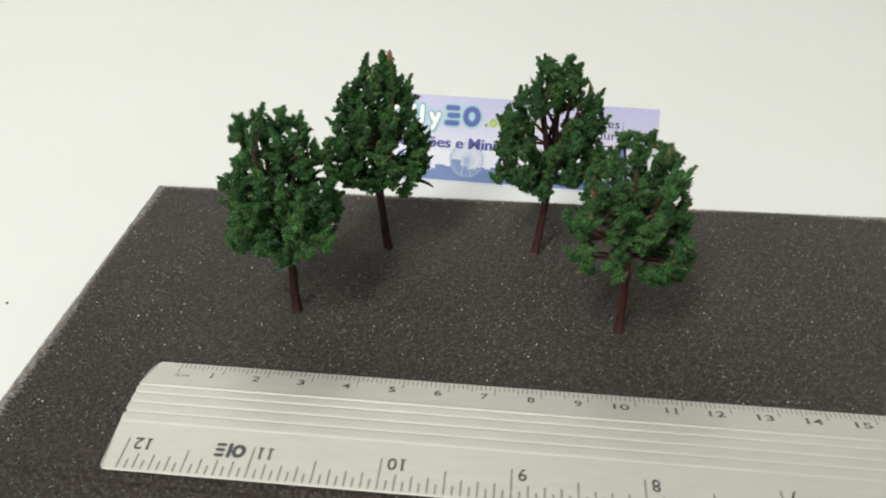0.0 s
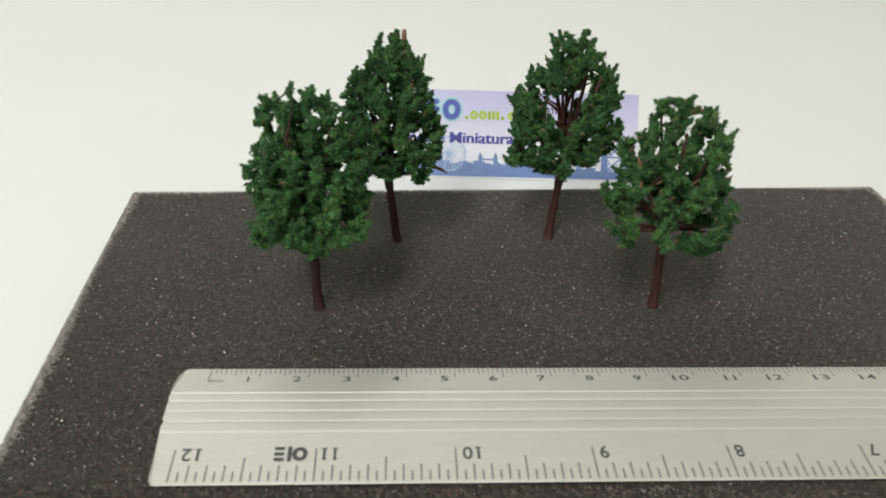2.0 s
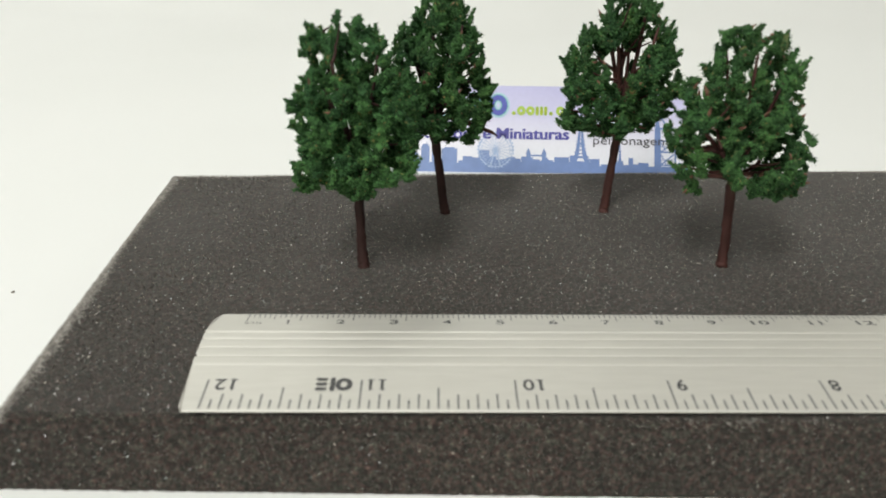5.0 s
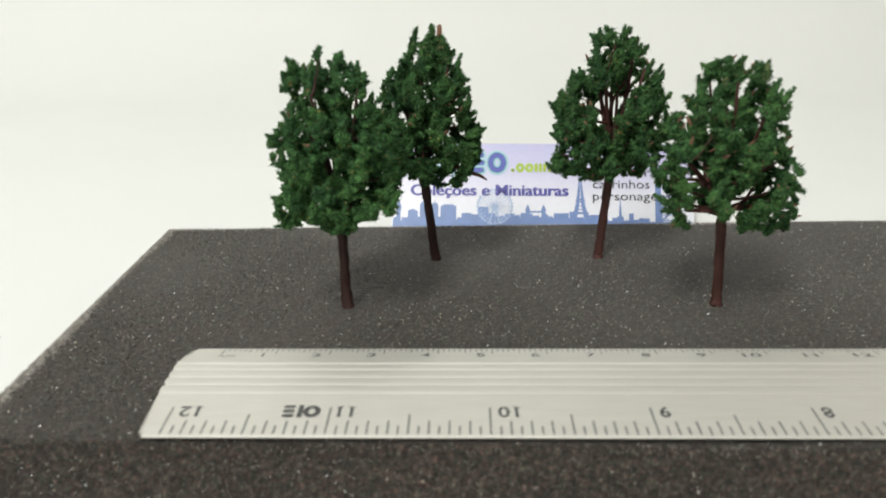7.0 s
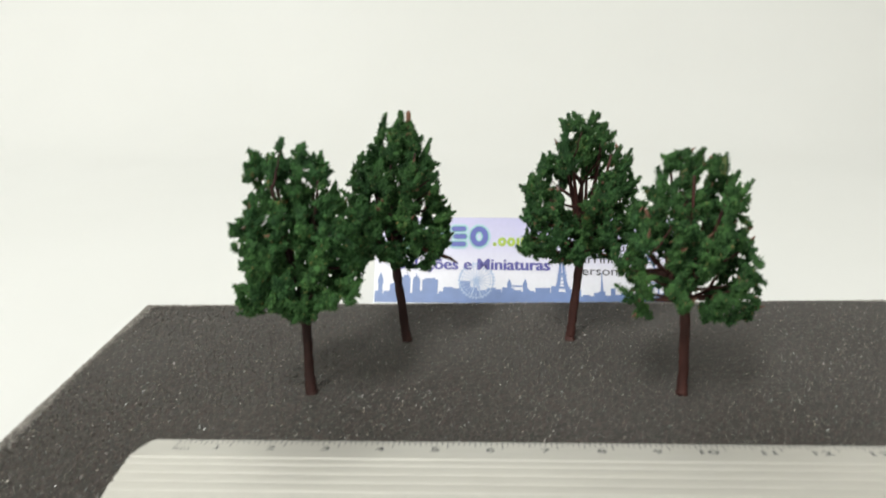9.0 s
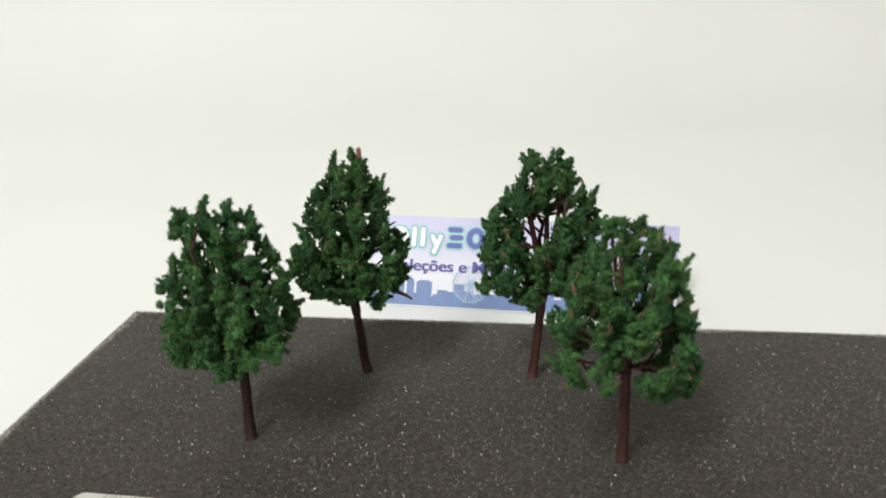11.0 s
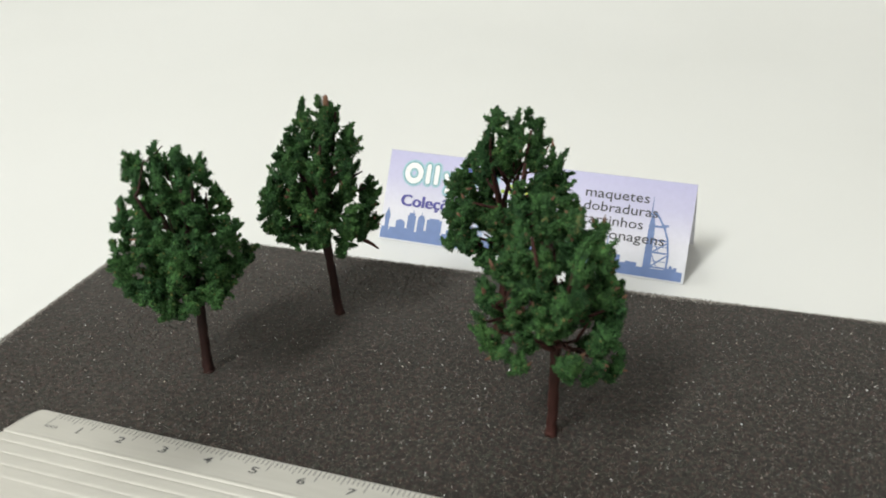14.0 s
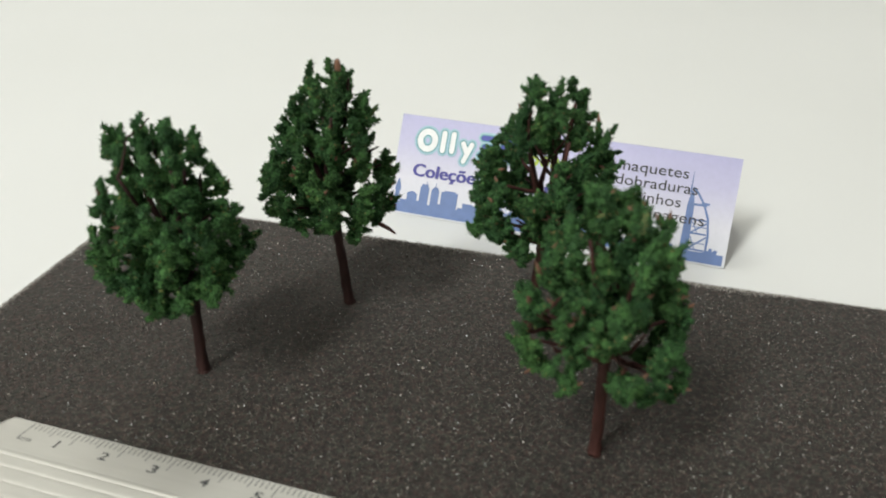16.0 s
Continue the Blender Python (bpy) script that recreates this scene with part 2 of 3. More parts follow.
def build_backdrop():
    """White paper lying on the table and rising in a wide curve behind the subject."""
    profile = [(-0.22 + 0.02 * i, 0.0) for i in range(34)]
    y0, radius = profile[-1][0], 0.28
    profile += [(y0 + radius * math.sin(a), radius * (1 - math.cos(a))) for a in [math.pi / 2 * k / 24 for k in range(1, 25)]]
    y1, z1 = profile[-1]
    profile += [(y1, z1 + 0.05 * k) for k in range(1, 12)]
    xs = [-0.80 + 0.05 * i for i in range(36)]
    verts, faces = [], []
    for off in (0.0, -0.0012):
        for k, (y, z) in enumerate(profile):
            a, b = profile[max(k - 1, 0)], profile[min(k + 1, len(profile) - 1)]
            d = Vector((b[0] - a[0], b[1] - a[1])).normalized()
            verts += [(x, y - d.y * off, z + d.x * off) for x in xs]
    n, rows = len(xs), len(profile)
    for s in (0, 1):
        o = s * n * rows
        for j in range(rows - 1):
            for i in range(n - 1):
                q = (o + j * n + i, o + j * n + i + 1, o + (j + 1) * n + i + 1, o + (j + 1) * n + i)
                faces.append(q if s == 0 else q[::-1])
    ob = mesh_object("backdrop", verts, faces, PAPER, smooth=True)
    tagged(ob, "seamless white paper sweep lying on the table", "backdrop", kind="structure")


build_table()
build_backdrop()


# ---- foam block ----
FX0, FX1, FY0, FY1 = -3.29, 18.97, -0.93, 10.92
FOAM_TURN = 1.85  # the sheet lies slightly askew to the ruler


def front_skew(x, y):
    """The front was cut out of square: its edge drifts forward along the sheet."""
    return -0.052 * x * np.clip((5.0 - y) / 6.0, 0, 1)


def build_foam():
    rng = np.random.default_rng(3)
    step, r = 0.055, 0.14

    def profile(a, b):
        """Distance along the block with its rounded shoulders: place and drop."""
        arc = [math.pi / 2 * k / 5 for k in range(6)]
        down = np.arange(FOAM_H, r, -step)
        left = [(a, d) for d in down] + [(a + r - r * math.cos(t), r - r * math.sin(t)) for t in arc]
        flat = np.linspace(a + r, b - r, int((b - a - 2 * r) / step))[1:-1]
        right = [(a + b - p, d) for p, d in left[::-1]]
        return np.array(left + [(p, 0.0) for p in flat] + right)

    px, py = profile(FX0, FX1), profile(FY0, FY1)
    x, y = np.meshgrid(px[:, 0], py[:, 0], indexing="ij")
    dx, dy = np.meshgrid(px[:, 1], py[:, 1], indexing="ij")
    z = -np.minimum(dx + dy, FOAM_H)
    # the front face leans out towards its foot
    y = y + front_skew(x, y)
    y = y - np.where(dy > r, 0.40 * np.clip(-z / FOAM_H, 0, 1), 0.0) * (y < 2)
    grain = rng.normal(0, 1, (3, *x.shape))
    inner = z > -FOAM_H + 0.02
    x, y = x + 0.006 * grain[0], y + 0.006 * grain[1]
    z = np.where(inner, z + 0.0015 * grain[2], z)
    # the surface is faintly wavy
    z = np.where(inner & (dx + dy < 0.3), z + 0.02 * np.sin(0.9 * x + 0.4) * np.sin(0.7 * y), z)
    nx, ny = x.shape
    verts = np.stack([x * CM, y * CM, (z + FOAM_H) * CM], -1).reshape(-1, 3)
    i, j = np.meshgrid(np.arange(nx - 1), np.arange(ny - 1), indexing="ij")
    a = (i * ny + j).ravel()
    faces = np.stack([a, a + ny, a + ny + 1, a + 1], -1)
    base = tagged(new("foam_block"), "dark grey open-cell foam sheet lying on white paper", "foam")
    base.matrix_world = pose(0, 0, 0, 0, 0, FOAM_TURN)
    me = bpy.data.meshes.new("sheet")
    me.from_pydata(verts.tolist(), [], faces.tolist())
    me.materials.append(FOAM)
    ob = new("sheet", me)
    ob.parent = base

    def flakes(name, count, low, high, mat, edge, stand, slim, pile=False):
        """Tiny cell walls that stand up from the foam; pale colours paint their glints."""
        vs, fs = [], []
        for k in range(count):
            if edge:
                side, out = rng.random(), Vector((0, 0, 0.5))
                fx, fy = rng.uniform(FX0, FX1), rng.uniform(FY0, FY1)
                if side < 0.5:
                    fy, out.y = FY1 - abs(rng.normal(0, 0.10)), 1
                elif side < 0.8:
                    fx, out.x = FX0 + abs(rng.normal(0, 0.10)), -1
                elif side < 0.96:
                    fx, out.x = FX1 - abs(rng.normal(0, 0.10)), 1
                else:
                    fy, out.y = FY0 + abs(rng.normal(0, 0.10)), -1
                inset = min(fx - FX0, FX1 - fx, fy - FY0, FY1 - fy, r)
                fz = -r + math.sqrt(max(0, r * r - (r - max(inset, 0)) ** 2))
            else:
                fx, fy, fz = rng.uniform(FX0 + 0.1, FX1 - 0.1), rng.uniform(FY0 + 0.1, FY1 - 0.1), 0.02 * rng.random()
                if rng.random() < 0.04:
                    fy, fz = FY0 - 0.40 * (0.15 + 0.8 * (t := rng.random())) - 0.01, -(0.15 + 0.8 * t) * FOAM_H
            fy += front_skew(fx, fy)
            s = low + (high - low) * rng.random() ** (1.0 if edge else 1.7)
            p = Vector((fx, fy, fz + stand * rng.random()))
            u = Vector(rng.normal(0, 1, 3)).normalized()
            u = (0.7 * u + out).normalized() if edge else (0.55 * u + Vector((0, 0, 1 if pile else 0.4))).normalized()
            w = u.orthogonal().normalized()
            n = len(vs)
            vs += [at(*(p + s * u)), at(*(p - 0.5 * s * u + slim * s * w)), at(*(p - 0.5 * s * u - slim * s * w))]
            fs.append((n, n + 1, n + 2))
        tagged(mesh_object(name, vs, fs, mat, base), kind="stuff")

    flakes("glint_flakes", 56000, 0.006, 0.027, GLINT, False, 0.03, 0.6)
    flakes("cell_fuzz", 70000, 0.012, 0.035, CELLS, False, 0.0, 0.40, True)
    flakes("edge_fuzz", 36000, 0.03, 0.09, FUZZ, True, 0.0, 0.10)


build_foam()


# ---- ruler ----
def text_mesh(name, words, height, width, mat, parent, m, label="", bold=0.0, heavy=(), serif=False):
    """Built-in lettering as a mesh in the x-y plane, scaled to a height of capitals and a width, in metres."""
    cu = bpy.data.curves.new(name, "FONT")
    cu.body, cu.size, cu.offset, cu.resolution_u = words, 1.0, bold, 3
    tmp = bpy.data.objects.new(name, cu)
    scene.collection.objects.link(tmp)
    bpy.context.view_layer.update()
    me = bpy.data.meshes.new_from_object(tmp.evaluated_get(bpy.context.evaluated_depsgraph_get()))
    bpy.data.objects.remove(tmp)
    xs = [v.co.x for v in me.vertices]
    k = width / (max(xs) - min(xs)) if width else height / 0.7
    me.transform(Matrix.Diagonal((k, height / 0.7, 1, 1)) @ Matrix.Translation((-min(xs), 0, 0)))
    # heavier strokes: the letters again, a hair aside and above one another
    if heavy:
        vs = [v.co.copy() for v in me.vertices]
        fs = [tuple(p.vertices) for p in me.polygons]
        allv, allf = list(vs), list(fs)
        for k, (dx, dy) in enumerate(heavy):
            n = len(allv)
            allv += [v + Vector((dx, dy, 0.000002 * (k + 1))) for v in vs]
            allf += [tuple(n + i for i in f) for f in fs]
        bpy.data.meshes.remove(me)
        me = bpy.data.meshes.new(name)
        me.from_pydata(allv, [], allf)
    if serif:
        # short feet under the upright strokes of each figure one
        vs = [v.co.copy() for v in me.vertices]
        fs = [tuple(p.vertices) for p in me.polygons]
        wide = max(v.x for v in vs)
        low = sorted(v.x for v in vs if v.y < 0.03 * height)
        ones = [low] if words == "1" else [[x for x in low if x < 0.4 * wide]] + [[x for x in low if x > 0.6 * wide]] * (words == "11")
        for feet in ones:
            mid, n = (feet[0] + feet[-1]) / 2, len(vs)
            vs += [Vector((mid + a * 0.21 * height, b * height, 0.000004)) for a, b in ((-1, 0), (1, 0), (1, 0.09), (-1, 0.09))]
            vs += [Vector((mid + a * height, b * height, 0.000004)) for a, b in ((-0.20, 0.86), (0.02, 0.86), (0.02, 1.0), (-0.08, 0.98))]
            fs += [tuple(range(n, n + 4)), tuple(range(n + 4, n + 8))]
        bpy.data.meshes.remove(me)
        me = bpy.data.meshes.new(name)
        me.from_pydata(vs, [], fs)
    me.name = name
    me.materials.clear()
    me.materials.append(mat)
    ob = new(name, me)
    ob.parent = parent
    ob.matrix_basis = m
    return tagged(ob, label) if label else ob


def band(points, width, n=10):
    """Polygons of a flat band of this width along points, with round joints and ends."""
    out = []
    for (xa, ya), (xb, yb) in zip(points, points[1:]):
        d = Vector((xb - xa, yb - ya)).normalized() * width / 2
        out.append([(xa + d.y, ya - d.x), (xb + d.y, yb - d.x), (xb - d.y, yb + d.x), (xa - d.y, ya + d.x)])
    for x, y in points:
        out.append([(x + width / 2 * math.cos(2 * math.pi * k / n), y + width / 2 * math.sin(2 * math.pi * k / n)) for k in range(n)])
    return out


def arc(cx, cy, rx, ry, a0, a1, n=14):
    return [(cx + rx * math.cos(radians(a0 + (a1 - a0) * k / n)), cy + ry * math.sin(radians(a0 + (a1 - a0) * k / n))) for k in range(n + 1)]


# cross-section of the extrusion, from the inch edge to the centimetre edge
RIBS = ((0.44, 0.145), (0.73, 0.145), (1.025, 0.145), (1.295, 0.120), (1.46, 0.045))


def rib_height(y):
    """Flat-topped ribs with narrow grooves between them along the middle of the ruler."""
    return max([0.0] + [0.017 * (1 - abs((y - c) / w) ** 5) for c, w in RIBS if abs(y - c) < w])


RULER_TOP = [(-0.92, 0.126), (-0.905, 0.145), (0.28, 0.240)]
RULER_TOP += [(0.29 + 0.01 * k, 0.241 + rib_height(0.29 + 0.01 * k)) for k in range(123)] + [(1.53, 0.234), (2.36, 0.115), (2.38, 0.10)]


def ruler_height(y):
    for (a, za), (b, zb) in zip(RULER_TOP, RULER_TOP[1:]):
        if a <= y <= b:
            return za + (zb - za) * (y - a) / (b - a)
    return RULER_TOP[0][1]


def build_ruler():
    base = tagged(new("ruler"), "silver aluminium ruler with ribbed middle lying on grey foam", "ruler")
    base.location = at(0, 0, 0)
    under = [(2.38, 0.06), (1.75, 0.06), (1.70, 0.0), (0.10, 0.0), (0.05, 0.06), (-0.88, 0.080)]
    x0, x1 = -0.37, 31.1

    def end(y):
        """How far the rounded corners cut the end back."""
        cut = 0.06 - 4.0 * rib_height(y) if 0.30 < y < 1.50 else 0.0
        if y > 1.70:
            cut = 0.24 * (1 - math.sqrt(max(0, 1 - ((y - 1.70) / 0.68) ** 2)))
        if y < -0.80:
            cut = 0.13 * (1 - math.sqrt(max(0, 1 - ((-0.80 - y) / 0.12) ** 2)))
        return cut - 0.045 * y

    # extra stations so that the rounded corners are smooth
    extra = [-0.915, -0.91, -0.90, -0.885, -0.86, -0.82, -0.77, 1.70, 1.80, 1.90, 2.0, 2.08, 2.15, 2.21, 2.26, 2.30, 2.335]
    top = sorted(RULER_TOP + [(y, ruler_height(y)) for y in extra])
    ring = top + under
    verts = [Vector(((x0 + end(y)) * CM, y * CM, z * CM)) for y, z in ring] + [Vector((x1 * CM, y * CM, z * CM)) for y, z in ring]
    n = len(ring)
    faces = [(k, (k + 1) % n, (k + 1) % n + n, k + n) for k in range(n)]
    faces += [tuple(range(n))[::-1], tuple(range(n, 2 * n))]
    ob = mesh_object("body", verts, [f[::-1] for f in faces], ALUMINIUM, base)
    bm = bmesh.new()
    bm.from_mesh(ob.data)
    bmesh.ops.recalc_face_normals(bm, faces=bm.faces[:])
    bm.to_mesh(ob.data)
    bm.free()

    def mark(bm, x, y0, y1, w):
        """A printed stroke that follows the sloping face."""
        q = [bm.verts.new(((x + s * w / 2) * CM, y * CM, (ruler_height(y) + 0.003) * CM)) for s, y in ((-1, y0), (1, y0), (1, y1), (-1, y1))]
        bm.faces.new(q)

    bm = bmesh.new()
    for k in range(0, 301):
        length = 0.50 if k == 0 else 0.33 if k % 10 == 0 else 0.24 if k % 5 == 0 else 0.17
        mark(bm, 0.20 + 0.0999 * k, 2.34 - length, 2.34, 0.022)
    tagged(part("centimetre_scale", bm, GREY_INK, base), "fine dark millimetre strokes along the edge", kind="stuff")
    bm = bmesh.new()
    for k in range(0, 12 * 16 + 1):
        length = 0.72 if k % 16 == 0 else 0.52 if k % 8 == 0 else 0.34 if k % 2 == 0 else 0.20
        mark(bm, 2.54 / 16 * k, -0.868, -0.842 + length, 0.034)
    tagged(part("inch_scale", bm, GREY_INK, base), "dark inch strokes along the edge", kind="stuff")

    slope_a = math.degrees(math.atan2(0.09, 1.20))
    slope_b = math.degrees(math.atan2(-0.119, 0.83))
    for k in range(0, 12):
        words = str(12 - k)
        wide = 0.24 if words == "11" else 0.32 if len(words) == 2 else 0.10 if words == "1" else 0.17
        x = 2.54 * k + 0.125 + wide
        text_mesh("inch_number", words, 0.29 * CM, wide * CM, BLACK_INK, base,
                  pose(x * CM, -0.11 * CM, (ruler_height(-0.11) + 0.004) * CM, slope_a, 0, 0) @ pose(0, 0, 0, 0, 0, 180), bold=0.014, serif=words[0] == "1")
    for k in range(1, 31):
        words = str(k)
        wide = 0.09 if words == "1" else 0.24 if words == "11" else 0.34 if len(words) == 2 else 0.165
        x = 0.06 + 0.999 * k - wide
        text_mesh("centimetre_number", words, 0.205 * CM, 0 if words == "1" else wide * CM, BLACK_INK, base,
                  pose(x * CM, 1.85 * CM, (ruler_height(1.85) + 0.004) * CM, slope_b, 0, 0), bold=0.012, serif=words[0] == "1")
    text_mesh("unit_letters", "cm", 0.13 * CM, 0.26 * CM, BLACK_INK, base,
              pose(0.23 * CM, 1.83 * CM, (ruler_height(1.83) + 0.004) * CM, slope_b, 0, 0))
    # maker's mark as plain shapes: a ring, a bar and a block of three short bars
    bm = bmesh.new()
    shapes = band(arc(2.25, -0.245, 0.10, 0.125, 0, 360), 0.085) + band([(2.065, -0.10), (2.065, -0.39)], 0.08)
    for y in (-0.115, -0.245, -0.375):
        shapes += band([(1.82, y), (1.94, y)], 0.075)
    for k, shape in enumerate(shapes):
        bm.faces.new([bm.verts.new((x * CM, y * CM, (ruler_height(y) + 0.004 + 0.0002 * k) * CM)) for x, y in shape])
    part("maker_mark", bm, BLACK_INK, base, "bold black maker's mark")


build_ruler()


# ---- folded card ----
CARD_W, CARD_HT = 9.68, 2.92
PRINT_W, PRINT_HT = 9.16, 2.725  # the print's own layout grid, spread over the face


def build_card():
    base = tagged(new("folded_card"), "lavender printed card folded like a tent on white paper", "card")
    yaw = -2.2
    base.matrix_world = pose(*(at(7.165, 14.215, -FOAM_H)), 0, 0, yaw)
    lean = math.degrees(math.atan2(1.42, 2.55))
    front = pose(0, 0, 0.0002, -lean, 0, 0)

    def panel(name, m, mat, height):
        bm = bmesh.new()
        box(bm, -CARD_W / 2 * CM, 0, 0, CARD_W / 2 * CM, 0.0003, height * CM)
        ob = part(name, bm, mat, base)
        ob.matrix_basis = m
        return ob

    face = panel("front_panel", front, CARD, CARD_HT)
    back_lean = math.degrees(math.atan2(1.33, 2.55))
    panel("back_panel", pose(0, (1.42 + 1.33) * CM, 0.0002, back_lean, 0, 0), CARD_BACK, 2.86)
    sheet = pose(-CARD_W / 2 * CM, -0.00003, 0) @ pose(0, 0, 0, 90, 0, 0) @ Matrix.Diagonal((CARD_W / PRINT_W, CARD_HT / PRINT_HT, 1, 1))  # x to the right, y up the face

    def flat(name, polygons, mat, layer, label=""):
        bm = bmesh.new()
        for k, poly in enumerate(polygons):
            bm.faces.new([bm.verts.new((x * CM, y * CM, layer * 0.00003 + k * 0.0000003)) for x, y in poly])
        bmesh.ops.triangulate(bm, faces=bm.faces[:])
        ob = part(name, bm, mat, face, label)
        ob.matrix_basis = sheet
        return ob

    def rect(x0, y0, x1, y1):
        return [(x0, y0), (x1, y0), (x1, y1), (x0, y1)]

    # skyline
    rng = random.Random(5)
    ground = [rect(0.04, 0.045, PRINT_W - 0.07, 0.30), rect(2.02, 0.28, 6.25, 0.40)]
    x = 0.05
    while x < 8.9:
        w = rng.uniform(0.12, 0.30)
        if not 7.8 < x < 8.66 and x + w < 9.05:
            ground.append(rect(x, 0.28, x + w, rng.uniform(0.42, 0.66) if 5.1 < x < 6.2 else rng.uniform(0.42, 0.55) if 2 < x < 6.2 else rng.uniform(0.31, 0.42)))
        x += w * rng.uniform(0.8, 1.2)
    # clock tower and the office blocks beside it
    ground += [rect(0.14, 0.2, 0.27, 0.62), rect(0.12, 0.62, 0.29, 0.74), [(0.12, 0.74), (0.29, 0.74), (0.205, 0.98)]]
    ground += [[(0.50, 0.2), (0.80, 0.2), (0.80, 0.58), (0.66, 0.66), (0.50, 0.60)], rect(0.87, 0.2, 1.13, 0.82), rect(0.91, 0.82, 1.09, 0.89), rect(1.03, 0.89, 1.05, 0.97)]
    ground += [[(1.20, 0.2), (1.43, 0.2), (1.43, 0.74), (1.38, 0.84), (1.315, 0.87), (1.25, 0.84), (1.20, 0.74)], rect(1.305, 0.87, 1.325, 0.95), rect(1.50, 0.2, 1.98, 0.76), rect(1.58, 0.76, 1.90, 0.80)]
    ground += [rect(2.64, 0.2, 2.97, 0.72), rect(2.30, 0.2, 2.50, 0.50)]
    # bridge with two towers
    for bx in (4.10, 4.58):
        ground += [rect(bx, 0.2, bx + 0.13, 0.64), [(bx - 0.01, 0.64), (bx + 0.14, 0.64), (bx + 0.065, 0.82)]]
    ground += [rect(4.23, 0.56, 4.58, 0.61), [(3.72, 0.30), (4.10, 0.30), (4.10, 0.55), (3.98, 0.42)], [(5.05, 0.30), (4.71, 0.30), (4.71, 0.55), (4.83, 0.42)]]
    ground += [[(6.90, 0.2), (7.02, 0.2), (6.965, 1.05), (6.955, 1.05)], rect(6.86, 0.2, 7.06, 0.46), rect(7.22, 0.2, 7.36, 0.55), rect(8.84, 0.2, 8.93, 0.40)] + [arc(8.76, 0.38, 0.045, 0.06, 0, 180, 8) + [(8.715, 0.2), (8.805, 0.2)]]
    flat("skyline", ground, SKYLINE_INK, 1, "blue city skyline silhouette")
    # lattice tower: curved legs, cross braces, platforms
    iron, ex = [], 5.76
    legs = [(0.20, 0.34, 0.17), (0.36, 0.275, 0.15), (0.55, 0.205, 0.13), (0.80, 0.135, 0.10), (1.05, 0.092, 0.075), (1.40, 0.060, 0.052), (1.88, 0.016, 0.016)]
    for side in (-1, 1):
        for (ya, wa, ta), (yb, wb, tb) in zip(legs, legs[1:]):
            iron.append([(ex + side * wa, ya), (ex + side * (wa - ta), ya), (ex + side * (wb - tb), yb), (ex + side * wb, yb)])
    iron += [rect(ex - 0.245, 0.52, ex + 0.245, 0.59), rect(ex - 0.14, 0.92, ex + 0.14, 0.98), rect(ex - 0.05, 1.70, ex + 0.05, 1.74), rect(ex - 0.007, 1.86, ex + 0.007, 2.0)]
    for k in range(7):
        y = 0.63 + 0.11 * k
        w = 0.18 - 0.018 * k
        iron += band([(ex - w, y), (ex + w, y + 0.07)], 0.022) + band([(ex + w, y), (ex - w, y + 0.07)], 0.022)
    flat("lattice_tower", iron, SKYLINE_INK, 1.5, "blue lattice tower print")
    # sail-shaped tower with its mast, floors and braces
    ground = [[(8.00, 0.06), (8.23, 0.06), (8.19, 1.45), (8.14, 1.75), (8.075, 1.80), (8.02, 1.45)], [(8.03, 1.74), (8.075, 1.74), (8.06, 2.28), (8.05, 2.28)]]
    sail = [(8.12, 1.86), (8.25, 1.74), (8.44, 1.46), (8.58, 1.13), (8.645, 0.70), (8.64, 0.26), (8.61, 0.06)]
    for a, b in zip(sail, sail[1:]):
        ground += band([a, b], 0.055)
    ground += [rect(8.15, 1.43, 8.50, 1.49), rect(8.36, 1.47, 8.56, 1.53)]
    for y in (1.06, 0.90, 0.72, 0.50, 0.32):
        reach = 8.60 + 0.05 * (0.72 - y) * (y > 0.72)
        ground.append(rect(8.2, y, reach, y + (0.045 if y in (1.06, 0.72, 0.32) else 0.02)))
    for ya, yb in ((0.76, 1.04), (0.36, 0.68), (0.08, 0.30)):
        ground += band([(8.22, ya), (8.60, yb)], 0.04) + band([(8.22, yb - 0.02), (8.36, ya + 0.02)], 0.025)
    flat("sail_tower", ground, SKYLINE_INK, 1.5, "blue sail-shaped tower print")
    # big wheel: rim, spokes, hub
    cx, cy, rim = 3.16, 0.74, 0.53
    wheel = []
    for k in range(32):
        a, b = 2 * math.pi * k / 32, 2 * math.pi * (k + 1) / 32
        wheel.append([(cx + rr * math.cos(t), cy + rr * math.sin(t)) for rr, t in ((rim - 0.03, a), (rim, a), (rim, b), (rim - 0.03, b))])
    for k in range(32):
        a, b = 2 * math.pi * k / 32, 2 * math.pi * (k + 1) / 32
        wheel.append([(cx + rr * math.cos(t), cy + rr * math.sin(t)) for rr, t in ((rim - 0.10, a), (rim - 0.085, a), (rim - 0.085, b), (rim - 0.10, b))])
        wheel.append([(cx + (rim + 0.02) * math.cos(a) + u, cy + (rim + 0.02) * math.sin(a) + w) for u, w in ((-0.022, -0.022), (0.022, -0.022), (0.022, 0.022), (-0.022, 0.022))])
    for k in range(24):
        a = 2 * math.pi * k / 24
        sx, sy = 0.008 * -math.sin(a), 0.008 * math.cos(a)
        wheel.append([(cx + sx, cy + sy), (cx - sx, cy - sy), (cx + rim * math.cos(a) - sx, cy + rim * math.sin(a) - sy), (cx + rim * math.cos(a) + sx, cy + rim * math.sin(a) + sy)])
    wheel.append([(cx - 0.20, 0.2), (cx - 0.16, 0.2), (cx + 0.03, cy), (cx - 0.03, cy)])
    wheel.append([(cx + 0.20, 0.2), (cx + 0.16, 0.2), (cx - 0.03, cy), (cx + 0.03, cy)])
    flat("big_wheel", wheel, PALE_INK, 2, "pale blue big wheel outline")

